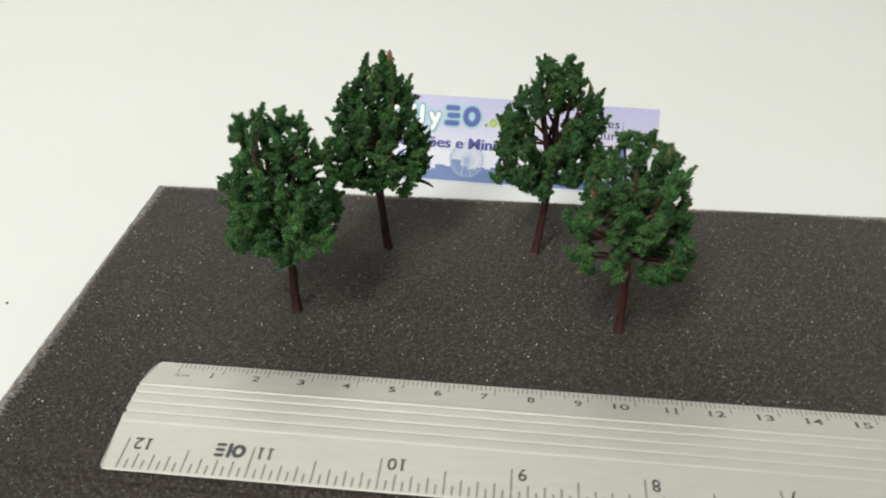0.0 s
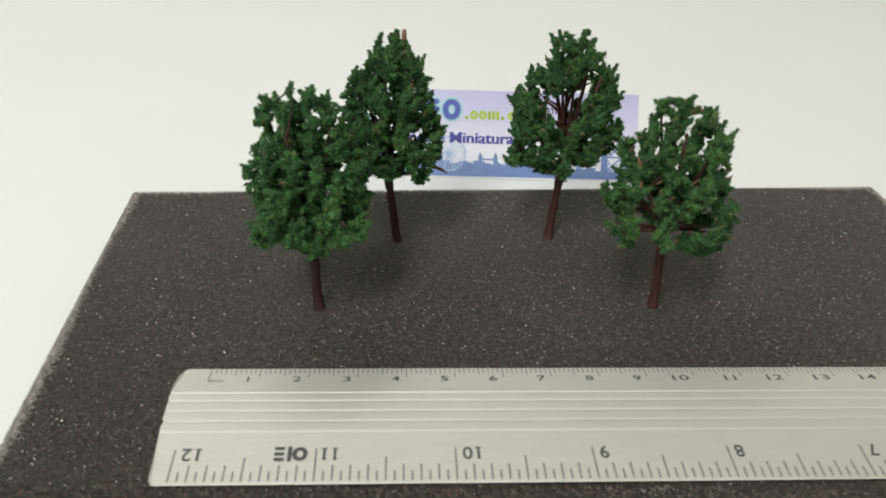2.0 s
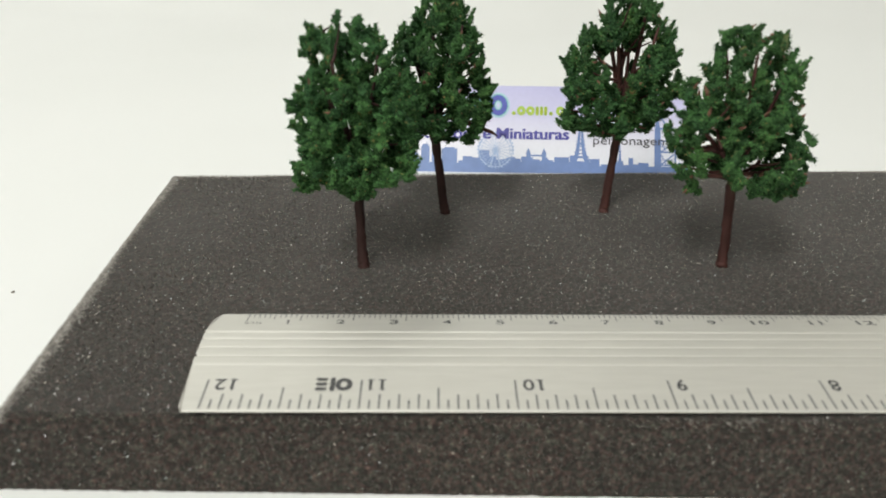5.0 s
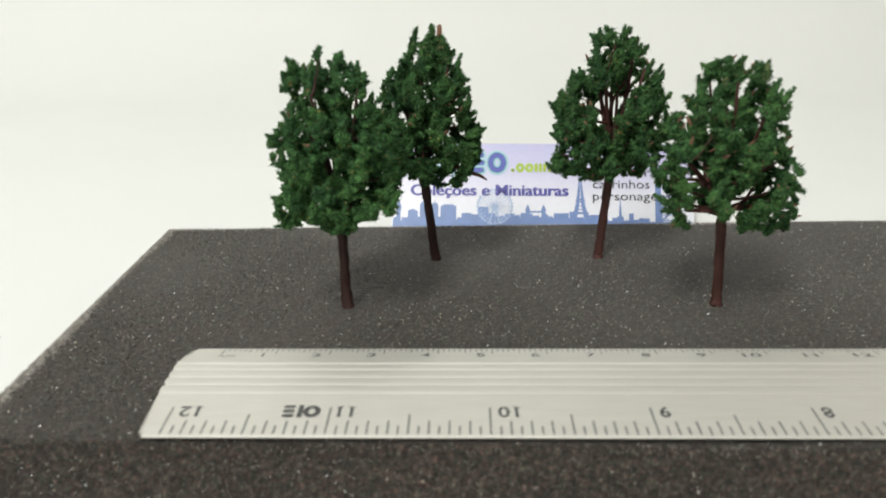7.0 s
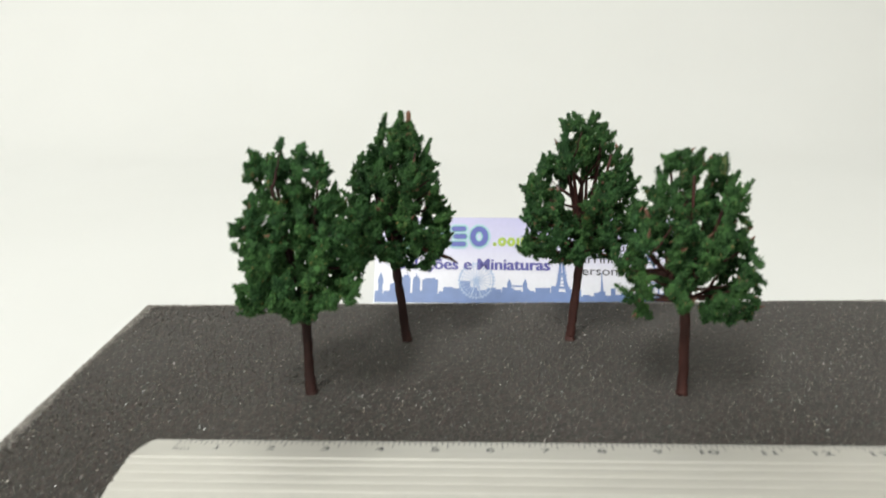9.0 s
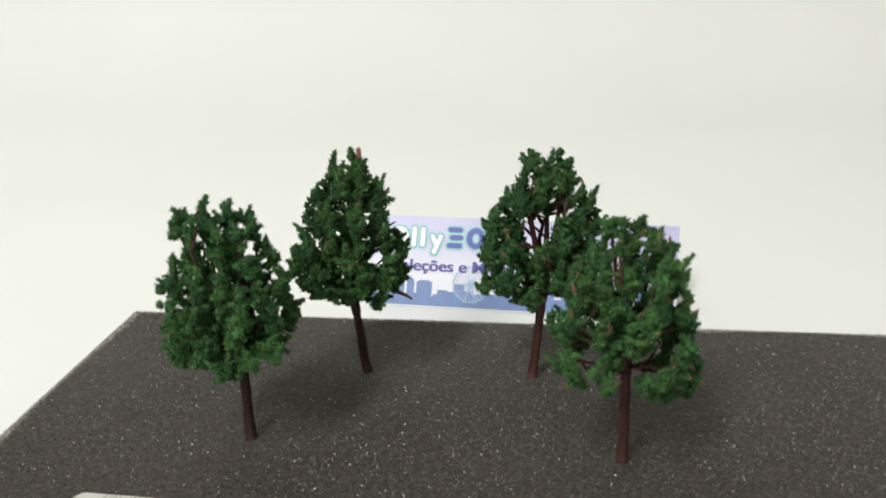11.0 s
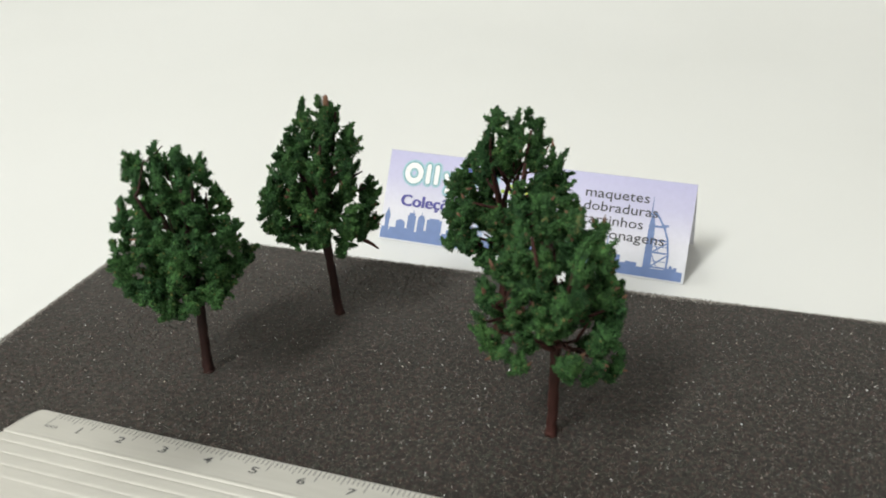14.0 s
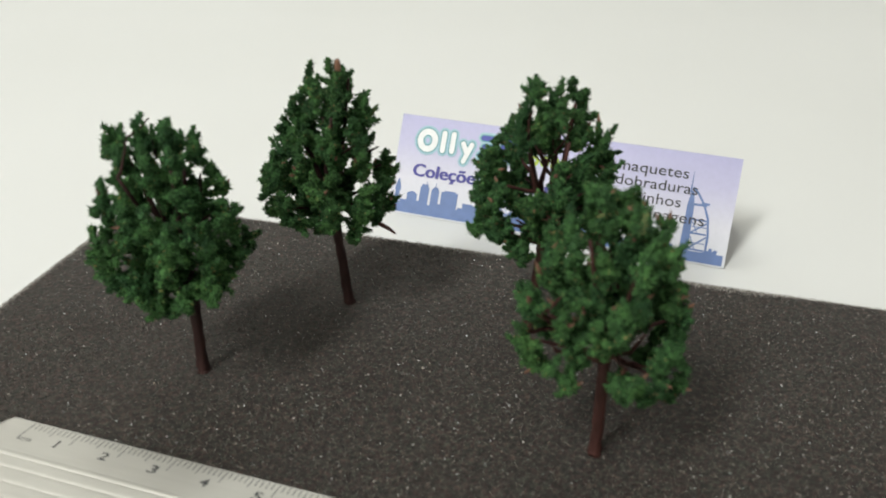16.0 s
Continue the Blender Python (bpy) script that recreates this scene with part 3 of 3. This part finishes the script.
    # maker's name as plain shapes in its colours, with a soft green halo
    def emblem(name, shapes, mat, halo, label):
        """Bands along paths, each with its own width, over a thin rim and a wider halo."""
        for extra, ink, layer, tail in ((0.17, HALO_INK, 3, "_halo"), (0.055, TEAL_INK, 3.6, "_rim"), (0.0, mat, 4.2, "")):
            if extra == 0 or halo:
                flat(name + tail, [poly for path, width in shapes for poly in band(path, width + extra)], ink, layer, "" if tail else label)

    emblem("logo_white", [(arc(0.85, 2.09, 0.22, 0.24, 0, 360), 0.17), ([(1.315, 1.87), (1.315, 2.34)], 0.15), ([(1.585, 2.34), (1.585, 1.88)], 0.15),
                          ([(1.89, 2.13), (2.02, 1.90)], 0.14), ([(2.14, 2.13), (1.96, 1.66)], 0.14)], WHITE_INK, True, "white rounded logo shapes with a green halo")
    emblem("logo_blue", [([(2.44, 2.36), (2.74, 2.36)], 0.14), ([(2.50, 2.12), (2.76, 2.12)], 0.14), ([(2.42, 1.88), (2.74, 1.88)], 0.14),
                         (arc(3.22, 2.12, 0.20, 0.24, 0, 360), 0.15)], BLUE_INK, True, "bold blue logo shapes with a green halo")
    rings = [(arc(x, 1.96, 0.085, 0.095, 0, 360), 0.062) for x in (3.93, 4.21, 5.13)]
    rings += [([(x, 1.87), (x, 2.05)], 0.066) for x in (4.42, 4.55, 4.68, 5.38)] + [([(x, 1.88), (x + 0.005, 1.88)], 0.085) for x in (3.70, 4.84)]
    emblem("logo_yellow", [(p, w + 0.035) for p, w in rings], LIME_INK, False, "")
    emblem("logo_yellow_core", rings, YELLOW_INK, False, "small yellow logo shapes")
    text_mesh("slogan", "Cole\u00e7\u00f5es e Miniaturas", 0.34 * CM, 4.82 * CM, VIOLET_INK, face, sheet @ pose(0.56 * CM, 1.085 * CM, 0.00015), "violet bold lettering", bold=0.010, heavy=((0.00016, 0), (0.00030, 0)))
    for k, (words, wide) in enumerate((("maquetes", 1.80), ("dobraduras", 2.08), ("carrinhos", 1.72), ("personagens", 2.36))):
        text_mesh("lettering", words, 0.27 * CM, wide * CM, CARD_INK, face, sheet @ pose(6.14 * CM, (2.06 - 0.37 * k) * CM, 0.00018), "black plain lettering")


build_card()


# ---- speck of dirt on the paper ----
def build_speck():
    bm = bmesh.new()
    bmesh.ops.create_icosphere(bm, subdivisions=2, radius=0.045 * CM)
    for v in bm.verts:
        v.co *= 1 + 0.4 * noise.noise(v.co * 3000)
        v.co.z *= 0.4
    ob = part("dirt_speck", bm, SPECK)
    ob.location = at(-6.09, 5.71, -FOAM_H + 0.015)
    tagged(ob, "tiny dark crumb on the white paper", "crumb")


build_speck()

# ---- model trees ----
# flocked lobes of each crown, lowest first, from the tree's foot: across, back, up and radius, in tenths of a millimetre
LOBES_A = [(-106, 8, 219, 50), (-5, 25, 221, 57), (27, -76, 243, 42), (-35, -82, 254, 45), (93, 46, 277, 55), (-35, -17, 286, 58), (90, -41, 294, 52), (47, -96, 298, 17), (-85, 44, 312, 53), (-82, -80, 318, 50), (-2, 76, 359, 59), (70, 10, 368, 50), (-100, -9, 380, 40), (55, -81, 380, 58), (-39, -58, 403, 43), (-58, 9, 440, 37), (-70, 72, 450, 41), (24, 12, 452, 48), (-40, -85, 460, 46), (45, -54, 470, 44), (-90, 1, 487, 32), (-20, -4, 500, 32), (-39, 22, 527, 9), (-24, -60, 529, 11)]
LOBES_B = [(-154, 62, 260, 60), (-101, -4, 261, 47), (69, -62, 269, 37), (76, -13, 273, 41), (45, 62, 277, 61), (-55, -100, 280, 46), (-30, -27, 281, 49), (11, -94, 306, 48), (83, 22, 343, 18), (-23, 6, 347, 51), (-116, -53, 347, 41), (-109, 53, 348, 54), (54, -96, 376, 47), (41, 36, 377, 16), (-50, -93, 380, 60), (25, -27, 400, 18), (-86, 65, 421, 59), (76, -54, 428, 17), (45, 20, 434, 48), (-80, -7, 440, 56), (-30, 74, 471, 57), (35, -99, 483, 48), (-27, -17, 497, 50), (24, 14, 523, 50)]
LOBES_C = [(119, 22, 251, 40), (-29, -17, 270, 55), (-81, 35, 283, 49), (71, 88, 284, 60), (22, 19, 285, 56), (145, 51, 299, 47), (12, -81, 306, 55), (97, 4, 312, 39), (14, -27, 330, 40), (-62, 90, 334, 55), (-36, 124, 363, 56), (-61, -53, 364, 46), (112, -48, 370, 43), (72, -101, 377, 47), (99, 10, 395, 55), (-52, 48, 396, 45), (105, 88, 411, 57), (6, 11, 416, 48), (-9, -42, 460, 42), (75, -73, 472, 48), (30, 92, 482, 56), (-23, -1, 501, 43), (66, 13, 514, 51), (5, -89, 526, 40), (-100, 0, 262, 40), (-112, 10, 320, 36)]
LOBES_D = [(73, -51, 245, 47), (16, 86, 250, 58), (-115, 40, 254, 41), (-50, 9, 262, 48), (-54, -84, 272, 46), (46, -105, 272, 46), (-119, -15, 276, 44), (68, 10, 276, 41), (-126, -90, 296, 38), (-49, 2, 312, 59), (-79, 74, 313, 17), (22, -92, 322, 47), (-116, -93, 343, 41), (74, -14, 355, 42), (57, 87, 360, 48), (6, -12, 362, 40), (-42, 49, 376, 52), (-60, -80, 379, 48), (-27, 112, 411, 48), (40, -74, 424, 52), (-29, -23, 437, 52), (36, 6, 459, 55), (-38, 50, 466, 48), (-28, -106, 484, 17), (-122, -20, 235, 36), (78, -40, 225, 40), (98, 0, 312, 38), (-10, 20, 300, 40)]
# outline of each crown from the front, top to bottom: height, left and right edge, in centimetres from the tree's foot
CROWN_A = ((5.45, -0.42, -0.20), (5.24, -0.77, 0.10), (5.03, -1.04, 0.62), (4.5, -1.22, 0.72), (4.24, -1.08, 0.95), (3.7, -1.48, 1.22), (3.16, -1.40, 1.22), (2.6, -1.50, 1.48), (2.38, -1.52, 1.20), (2.1, -1.45, 0.55), (1.85, -0.80, 0.36))
CROWN_B = ((5.66, 0.05, 0.25), (5.45, -0.58, 0.33), (5.2, -0.80, 0.66), (4.69, -1.16, 0.78), (4.3, -1.30, 1.02), (3.82, -1.42, 0.90), (3.5, -1.60, 1.12), (2.8, -1.72, 1.22), (2.45, -1.60, 1.08), (2.2, -1.20, 0.92), (2.0, -0.60, 0.49))
CROWN_C = ((5.62, 0.25, 0.57), (5.42, -0.22, 0.78), (5.15, -0.51, 1.00), (4.80, -0.48, 1.20), (4.62, -0.45, 1.38), (4.45, -0.92, 1.45), (4.2, -0.92, 1.50), (3.88, -1.22, 1.60), (3.2, -1.31, 1.68), (2.84, -1.12, 1.66), (2.4, -1.34, 1.48), (2.15, -1.1, 1.1), (2.05, -0.4, 0.7))
CROWN_D = ((5.30, -0.50, -0.25), (5.12, -0.64, 0.54), (4.61, -0.86, 0.81), (4.1, -1.08, 1.10), (3.8, -1.45, 1.06), (3.3, -1.66, 1.36), (2.86, -1.64, 1.40), (2.4, -1.55, 1.44), (2.15, -1.42, 1.52), (1.95, -1.10, 1.40), (1.85, -0.1, 1.1))


def dart(rng):
    return Vector((rng.gauss(0, 1), rng.gauss(0, 1), rng.gauss(0, 1))).normalized()


def crumb(verts, faces, p, s, rng):
    """A crumb of ground foam: a squashed, crooked octahedron. Centimetres."""
    turn = Matrix.Rotation(rng.uniform(0, 6.28), 3, dart(rng))
    n = len(verts)
    for axis in ((1, 0, 0), (0, 1, 0), (-1, 0, 0), (0, -1, 0), (0, 0, 1), (0, 0, -1)):
        verts.append(p + turn @ Vector(axis) * s * rng.uniform(0.45, 1.2))
    for a, b, c in ((0, 1, 4), (1, 2, 4), (2, 3, 4), (3, 0, 4), (1, 0, 5), (2, 1, 5), (3, 2, 5), (0, 3, 5)):
        faces.append((n + a, n + b, n + c))


def stub(verts, faces, foot, way, reach, rad, crumbs, bare, rng):
    """A conical stub of the moulded crown, coated in crumbs of foam up to its tip. Centimetres."""
    side = Matrix.Rotation(rng.uniform(0, 6.28), 3, way) @ way.orthogonal().normalized()
    other = way.cross(side)
    bow = 0.16 * reach * dart(rng)

    def spot(t):
        return foot + way * reach * t + bow * t * t

    def girth(t):
        return rad * (0.6 + 1.6 * t) if t < 0.25 else rad * (1.0 - 0.92 * ((t - 0.25) / 0.75) ** 1.35)

    n, sides, rings = len(verts), 6, (0.0, 0.25, 0.5, 0.75, 0.95)
    for t in rings:
        for k in range(sides):
            a = 6.2832 * k / sides
            verts.append(spot(t) + (side * math.cos(a) + other * math.sin(a)) * girth(t) * rng.uniform(0.55, 0.85))
    for i in range(len(rings) - 1):
        for k in range(sides):
            m = (k + 1) % sides
            faces.append((n + i * sides + k, n + i * sides + m, n + (i + 1) * sides + m, n + (i + 1) * sides + k))
    top = 0.80 if bare else 1.0
    for _ in range(crumbs):
        t, a = top * rng.random() ** 0.85, rng.uniform(0, 6.2832)
        d = side * math.cos(a) + other * math.sin(a)
        p = spot(t) + d * girth(t) * rng.uniform(0.60, 1.08) + 0.016 * dart(rng)
        s = rng.uniform(0.014, 0.040)
        crumb(verts, faces, p, s, rng)
        if rng.random() < 0.8:
            # a loose fibre beside it
            w = (d + 0.5 * way + 0.8 * dart(rng)).normalized()
            b = w.orthogonal().normalized() * s * 0.35
            n = len(verts)
            verts += [p - b, p + b, p + w * s * rng.uniform(1.6, 2.8)]
            faces.append((n, n + 1, n + 2))
    return spot


def flames(crown, outline, stem, fork, height, holes, rng):
    """Pointed tufts that fill the lobes: middle, axis, length and girth of each. They stay within the outline, leave the wood clear and keep out of
    the holes that run through the crown from front to back (across, up, radius)."""
    through_way = Vector((0.12, 0.93, -0.36)).normalized()
    heights, lefts, rights = (np.array(v[::-1]) for v in zip(*outline))
    mid_y = sum(c.y for c, _ in crown) / len(crown)

    def inside(p, margin):
        left, right = np.interp(p.z, heights, lefts), np.interp(p.z, heights, rights)
        half = max(0.5 * (right - left) - margin, 0.06)
        across, deep = abs(p.x - 0.5 * (left + right)) / half, abs(p.y - mid_y) / (half + 0.04)
        return heights[0] + 0.6 * margin < p.z < height and across ** 2.4 + deep ** 2.4 < 1

    def clear(p, margin):
        for x, z, r in holes:
            d = p - Vector((x, 0.1, z))
            if (d - d.dot(through_way) * through_way).length < r + margin:
                return False
        return True

    apex = height - 0.55
    spots = [Vector(((np.interp(height - 0.1, heights, lefts) + np.interp(height - 0.1, heights, rights)) / 2, mid_y, apex))]
    bulk = [r ** 3 for _, r in crown]
    for c, r in rng.choices(crown, bulk, k=9000):
        q = c + dart(rng) * 1.12 * r * rng.random() ** 0.36
        axis = stem(min(max(fork, q.z), height))
        if not inside(q, 0.17) or not clear(q, 0.20) or (q.z < 0.60 * height and math.hypot(q.x - axis.x, q.y - axis.y) < 0.36 and rng.random() < 0.95):
            continue
        if all(Vector((q.x - o.x, q.y - o.y, 0.78 * (q.z - o.z))).length > 0.45 for o in spots):
            spots.append(q)
    out = [(spots[0], Vector((0, 0, 1)), 0.84, 0.22, clear)]
    for q in spots[1:]:
        axis = stem(q.z - 0.4)
        side = Vector((q.x - axis.x, q.y - axis.y, 0)).normalized()
        rise = 0.55 if q.z < 2.6 else 1.1 if q.z < 4.2 else 1.9
        way = (0.7 * side + Vector((0, 0, rise)) + 0.35 * dart(rng)).normalized()
        length, girth = rng.uniform(0.70, 1.08), rng.uniform(0.16, 0.25)
        while length > 0.45 and not inside(q + 0.65 * length * way, 0.07):
            length *= 0.9
            way = (way + Vector((-0.12 * side.x, -0.12 * side.y, 0.05))).normalized()
        out.append((q, way, length, girth, clear))
    return out


def tuft(flame, cells, gap, tips, rng):
    """One flocked tuft: short stubs all over a pointed flame. Returns the coat and the bare tips."""
    q, axis, length, girth, clear = flame
    side = axis.orthogonal().normalized()
    other = axis.cross(side)
    verts, faces, spikes = [], [], []
    for _ in range(140):
        t, a = rng.random() ** 0.9, rng.uniform(0, 6.2832)
        d = side * math.cos(a) + other * math.sin(a)
        wide = girth * (0.55 + 1.5 * t if t < 0.3 else 1 - 0.90 * (t - 0.3) / 0.7)
        p = q + axis * length * (t - 0.38) + d * wide * rng.random() ** 0.45
        key = tuple(int(math.floor(v / gap)) for v in p)
        near = (o for dx in (-1, 0, 1) for dy in (-1, 0, 1) for dz in (-1, 0, 1) for o in cells.get((key[0] + dx, key[1] + dy, key[2] + dz), ()))
        if not clear(p, 0.06) or any((p - o).length < gap for o in near):
            continue
        cells.setdefault(key, []).append(p)
        way = (1.05 * (1 - 0.6 * t) * d + 0.75 * axis + 0.45 * dart(rng)).normalized()
        reach = rng.uniform(0.24, 0.38) if rng.random() < 0.85 else rng.uniform(0.40, 0.50)
        bare = reach < 0.36 and rng.random() < 1.2 * tips
        spot = stub(verts, faces, p - 0.62 * reach * way, way, reach, rng.uniform(0.075, 0.120), int(95 * reach / 0.35), bare, rng)
        if bare:
            a, b = spot(0.60), spot(1.0)
            spikes.append(tube([a, a.lerp(b, 0.55) + 0.01 * dart(rng), b + (b - a) * rng.uniform(0.15, 0.7)], [0.038, rng.uniform(0.028, 0.040), 0.008], 6, 0.25, rng))
    return [v * CM for v in verts], faces, spikes


def build_tree(foot, outline, lobes, holes, top, bark, leaves, tips, seed, label, bare, fork=2.05, stout=1.05):
    """A trunk that forks into rising limbs, with side branches that end in flocked lobes."""
    rng = random.Random(seed)
    base = tagged(new("model_tree"), label, "model tree", "model trees on the foam")
    base.location = at(*foot)
    crown = [(Vector((x, y, z)) / 100, 1.06 * r / 100) for x, y, z, r in lobes]
    height = outline[0][0]
    mid = sum((c for c, _ in crown), Vector()) / len(crown)
    lean = Vector((*top, 2.0)) / 2.0

    def stem(z):
        bend = 0.012 * math.sin(1.3 * z + seed)
        straight = Vector((lean.x * z + bend * min(z, 1), lean.y * z, z))
        # above the fork the leader drifts to the middle of the crown
        k = min(max((z - fork) / (height - fork), 0), 1)
        return straight.lerp(Vector((mid.x, mid.y, z)), k)

    zs = [-0.35, 0.0, 0.08, 0.3, 0.7, 1.2, 1.7, fork, 2.7, 3.3, 0.78 * height]
    radii = [0.12, 0.132, 0.116, 0.106, 0.103, 0.098, 0.098, 0.112, 0.070, 0.045, 0.02]
    # finer rings, so that the moulded bark is knotty
    fine = [a + (b - a) * k / 4 for a, b in zip(zs, zs[1:]) for k in range(4)] + [zs[-1]]
    thick = [a + (b - a) * k / 4 for a, b in zip(radii, radii[1:]) for k in range(4)] + [radii[-1]]
    v, f = tube([stem(z) + 0.008 * dart(rng) for z in fine], [stout * t * rng.uniform(0.92, 1.08) for t in thick], 12, 0.11, rng)
    mesh_object("trunk", [p * CM for p in v], f, bark, base, True, "brown plastic trunk")
    # wood that branches may grow from: place and thickness there
    wood = [(stem(fork + (height * 0.85 - fork) * k / 12), 0.06 - 0.003 * k) for k in range(13)]

    def limb(name, a, c, thick, rise):
        """A curved branch from a to c that rises by so much of its way before it spreads."""
        bend = Vector((a.x + (c.x - a.x) * (1 - rise), a.y + (c.y - a.y) * (1 - rise), a.z + (c.z - a.z) * rise))
        pts = [a.lerp(bend, t).lerp(bend.lerp(c, t), t) + (0.018 * dart(rng) if 0 < t < 1 else Vector()) for t in [k / 6 for k in range(7)]]
        rr = [thick * (1 - 0.6 * k / 6) for k in range(7)]
        v, f = tube(pts, rr, 7, 0.14, rng)
        mesh_object(name, [p * CM for p in v], f, bark, base, True)
        return list(zip(pts[2:], rr[2:]))

    # main limbs, one to a high lobe of each quarter
    order = sorted(range(len(crown)), key=lambda i: -crown[i][0].z)
    led = []
    for q in range(5):
        for i in order:
            c = crown[i][0]
            sector = int(((math.atan2(c.y - mid.y, c.x - mid.x) + math.pi + 0.4 * seed) % (2 * math.pi)) / (2 * math.pi) * 5)
            if sector == q and i not in led and c.z < 0.93 * height and math.hypot(c.x - mid.x, c.y - mid.y) > 0.35:
                led.append(i)
                wood += limb("limb", stem(fork - 0.10 + 0.08 * q), c, rng.uniform(0.062, 0.082), 0.45)
                break
    for i, (c, r) in enumerate(crown):
        if i not in led:
            a, t = min(wood, key=lambda w: (w[0] - c).length + 2.0 * max(0, w[0].z - c.z + 0.25))
            limb("branch", a, c, max(0.03, 0.8 * t), 0.4)
    cells = {}
    for flame in flames(crown, outline, stem, fork, height, holes, rng):
        v, f, spikes = tuft(flame, cells, 0.185, tips, rng)
        mesh_object("foliage_tuft", v, f, leaves, base)
        if spikes:
            v, f = join(spikes)
            mesh_object("bare_twig", [p * CM for p in v], f, TIP, base, True, "pale brown twig tips")
    for girth, skin, *pts in bare:
        pts = [Vector(p) for p in pts]
        v, f = tube(pts, [girth * (1 - 0.75 * k / (len(pts) - 1)) for k in range(len(pts))], 7, 0.12, rng)
        mesh_object("bare_branch", [p * CM for p in v], f, skin, base, True)
    return base


TIP = bark_material("pale_brown_twig", (0.175, 0.092, 0.060))
BARK_DARK = bark_material("dark_brown_bark", (0.036, 0.0165, 0.0145))
BARE_RED = bark_material("bare_red_brown_plastic", (0.105, 0.045, 0.034))
BARK_RED = bark_material("red_brown_bark", (0.062, 0.025, 0.021))
LEAF_A = foliage_material("mid_green_flock", (0.013, 0.040, 0.015), (0.035, 0.094, 0.033), (0.15, 0.13, 0.05))
LEAF_B = foliage_material("deep_green_flock", (0.012, 0.038, 0.015), (0.034, 0.088, 0.031), (0.14, 0.10, 0.05))
build_tree((2.18, 4.80, 0), CROWN_A, LOBES_A, ((-0.41, 3.45, 0.12), (-0.05, 2.9, 0.09), (-0.05, 4.62, 0.08), (0.5, 3.1, 0.07)), (-0.10, 0.20), BARK_DARK, LEAF_A, 0.03, 11,
           "bright green broad model tree with dark brown trunk in foam",
           [(0.05, BARK_DARK, (0.0, 0.2, 2.25), (0.16, -0.05, 1.86)), (0.06, BARK_DARK, (0.15, 0.3, 3.3), (0.45, 0.2, 4.0), (0.50, 0.2, 4.35)),
            (0.07, BARK_DARK, (-0.1, 0.2, 2.2), (-0.35, 0.1, 3.2), (-0.5, 0.1, 4.5))], 2.0, 1.10)
conical = build_tree((3.98, 7.98, 0), CROWN_B, LOBES_B, ((-0.15, 4.1, 0.06), (0.6, 3.1, 0.06), (-0.05, 2.55, 0.10)), (-0.28, 0.1), BARK_DARK, LEAF_B, 0.10, 12,
                     "dark green conical model tree with brown twigs in foam",
                     [(0.075, BARE_RED, (0.1, 0.1, 2.5), (0.78, -0.15, 2.29), (1.10, -0.18, 2.18), (1.25, -0.18, 2.08)), (0.06, BARK_DARK, (0.3, 0.0, 3.6), (0.62, -0.08, 3.78), (0.90, -0.08, 3.96))], 2.2, 1.04)
v, f = tube([Vector(p) for p in ((0.14, -0.14, 5.3), (0.15, -0.14, 5.5), (0.155, -0.14, 5.63), (0.155, -0.14, 5.70))], [0.05, 0.062, 0.06, 0.03], 9, 0.1, random.Random(5))
mesh_object("blunt_tip", [p * CM for p in v], f, TIP, conical, True, "pale brown blunt plastic tip")
build_tree((8.02, 8.20, 0), CROWN_C, LOBES_C, ((0.03, 3.85, 0.27), (0.02, 3.48, 0.21), (0.40, 4.10, 0.14)), (0.22, 0.1), BARK_RED, LEAF_B, 0.10, 27,
           "dark green open model tree with forked reddish trunk in foam",
           [(0.065, BARK_RED, (0.20, 0.1, 2.12), (-0.08, 0.0, 2.20), (-0.36, 0.0, 2.25), (-0.66, 0.0, 2.55)), (0.07, BARK_RED, (0.2, 0.1, 2.10), (0.42, 0.0, 2.32), (0.75, 0.0, 2.62)),
            (0.085, BARK_RED, (0.22, 0.1, 2.2), (0.16, 0.05, 3.0), (0.12, 0.05, 3.50), (0.22, 0.05, 3.96), (0.55, 0.05, 4.45)), (0.055, BARK_RED, (0.20, 0.05, 3.90), (0.06, 0.05, 4.10), (-0.07, 0.05, 4.30))], 2.1)
build_tree((10.05, 4.88, 0), CROWN_D, LOBES_D, ((0.15, 3.5, 0.07), (-0.66, 2.80, 0.10), (0.6, 2.57, 0.09), (-0.6, 2.2, 0.16), (0.33, 2.3, 0.09)), (0.0, 0.12), BARK_RED, LEAF_B, 0.17, 14,
           "green model tree with reddish trunk and brown tips in foam",
           [(0.075, BARK_RED, (0.0, 0.05, 2.0), (-0.36, -0.05, 2.10), (-0.80, -0.10, 2.12), (-1.0, -0.1, 2.45)), (0.065, BARK_RED, (0.06, 0.05, 2.1), (0.40, 0.0, 2.30), (0.60, -0.05, 2.75))], 2.1)
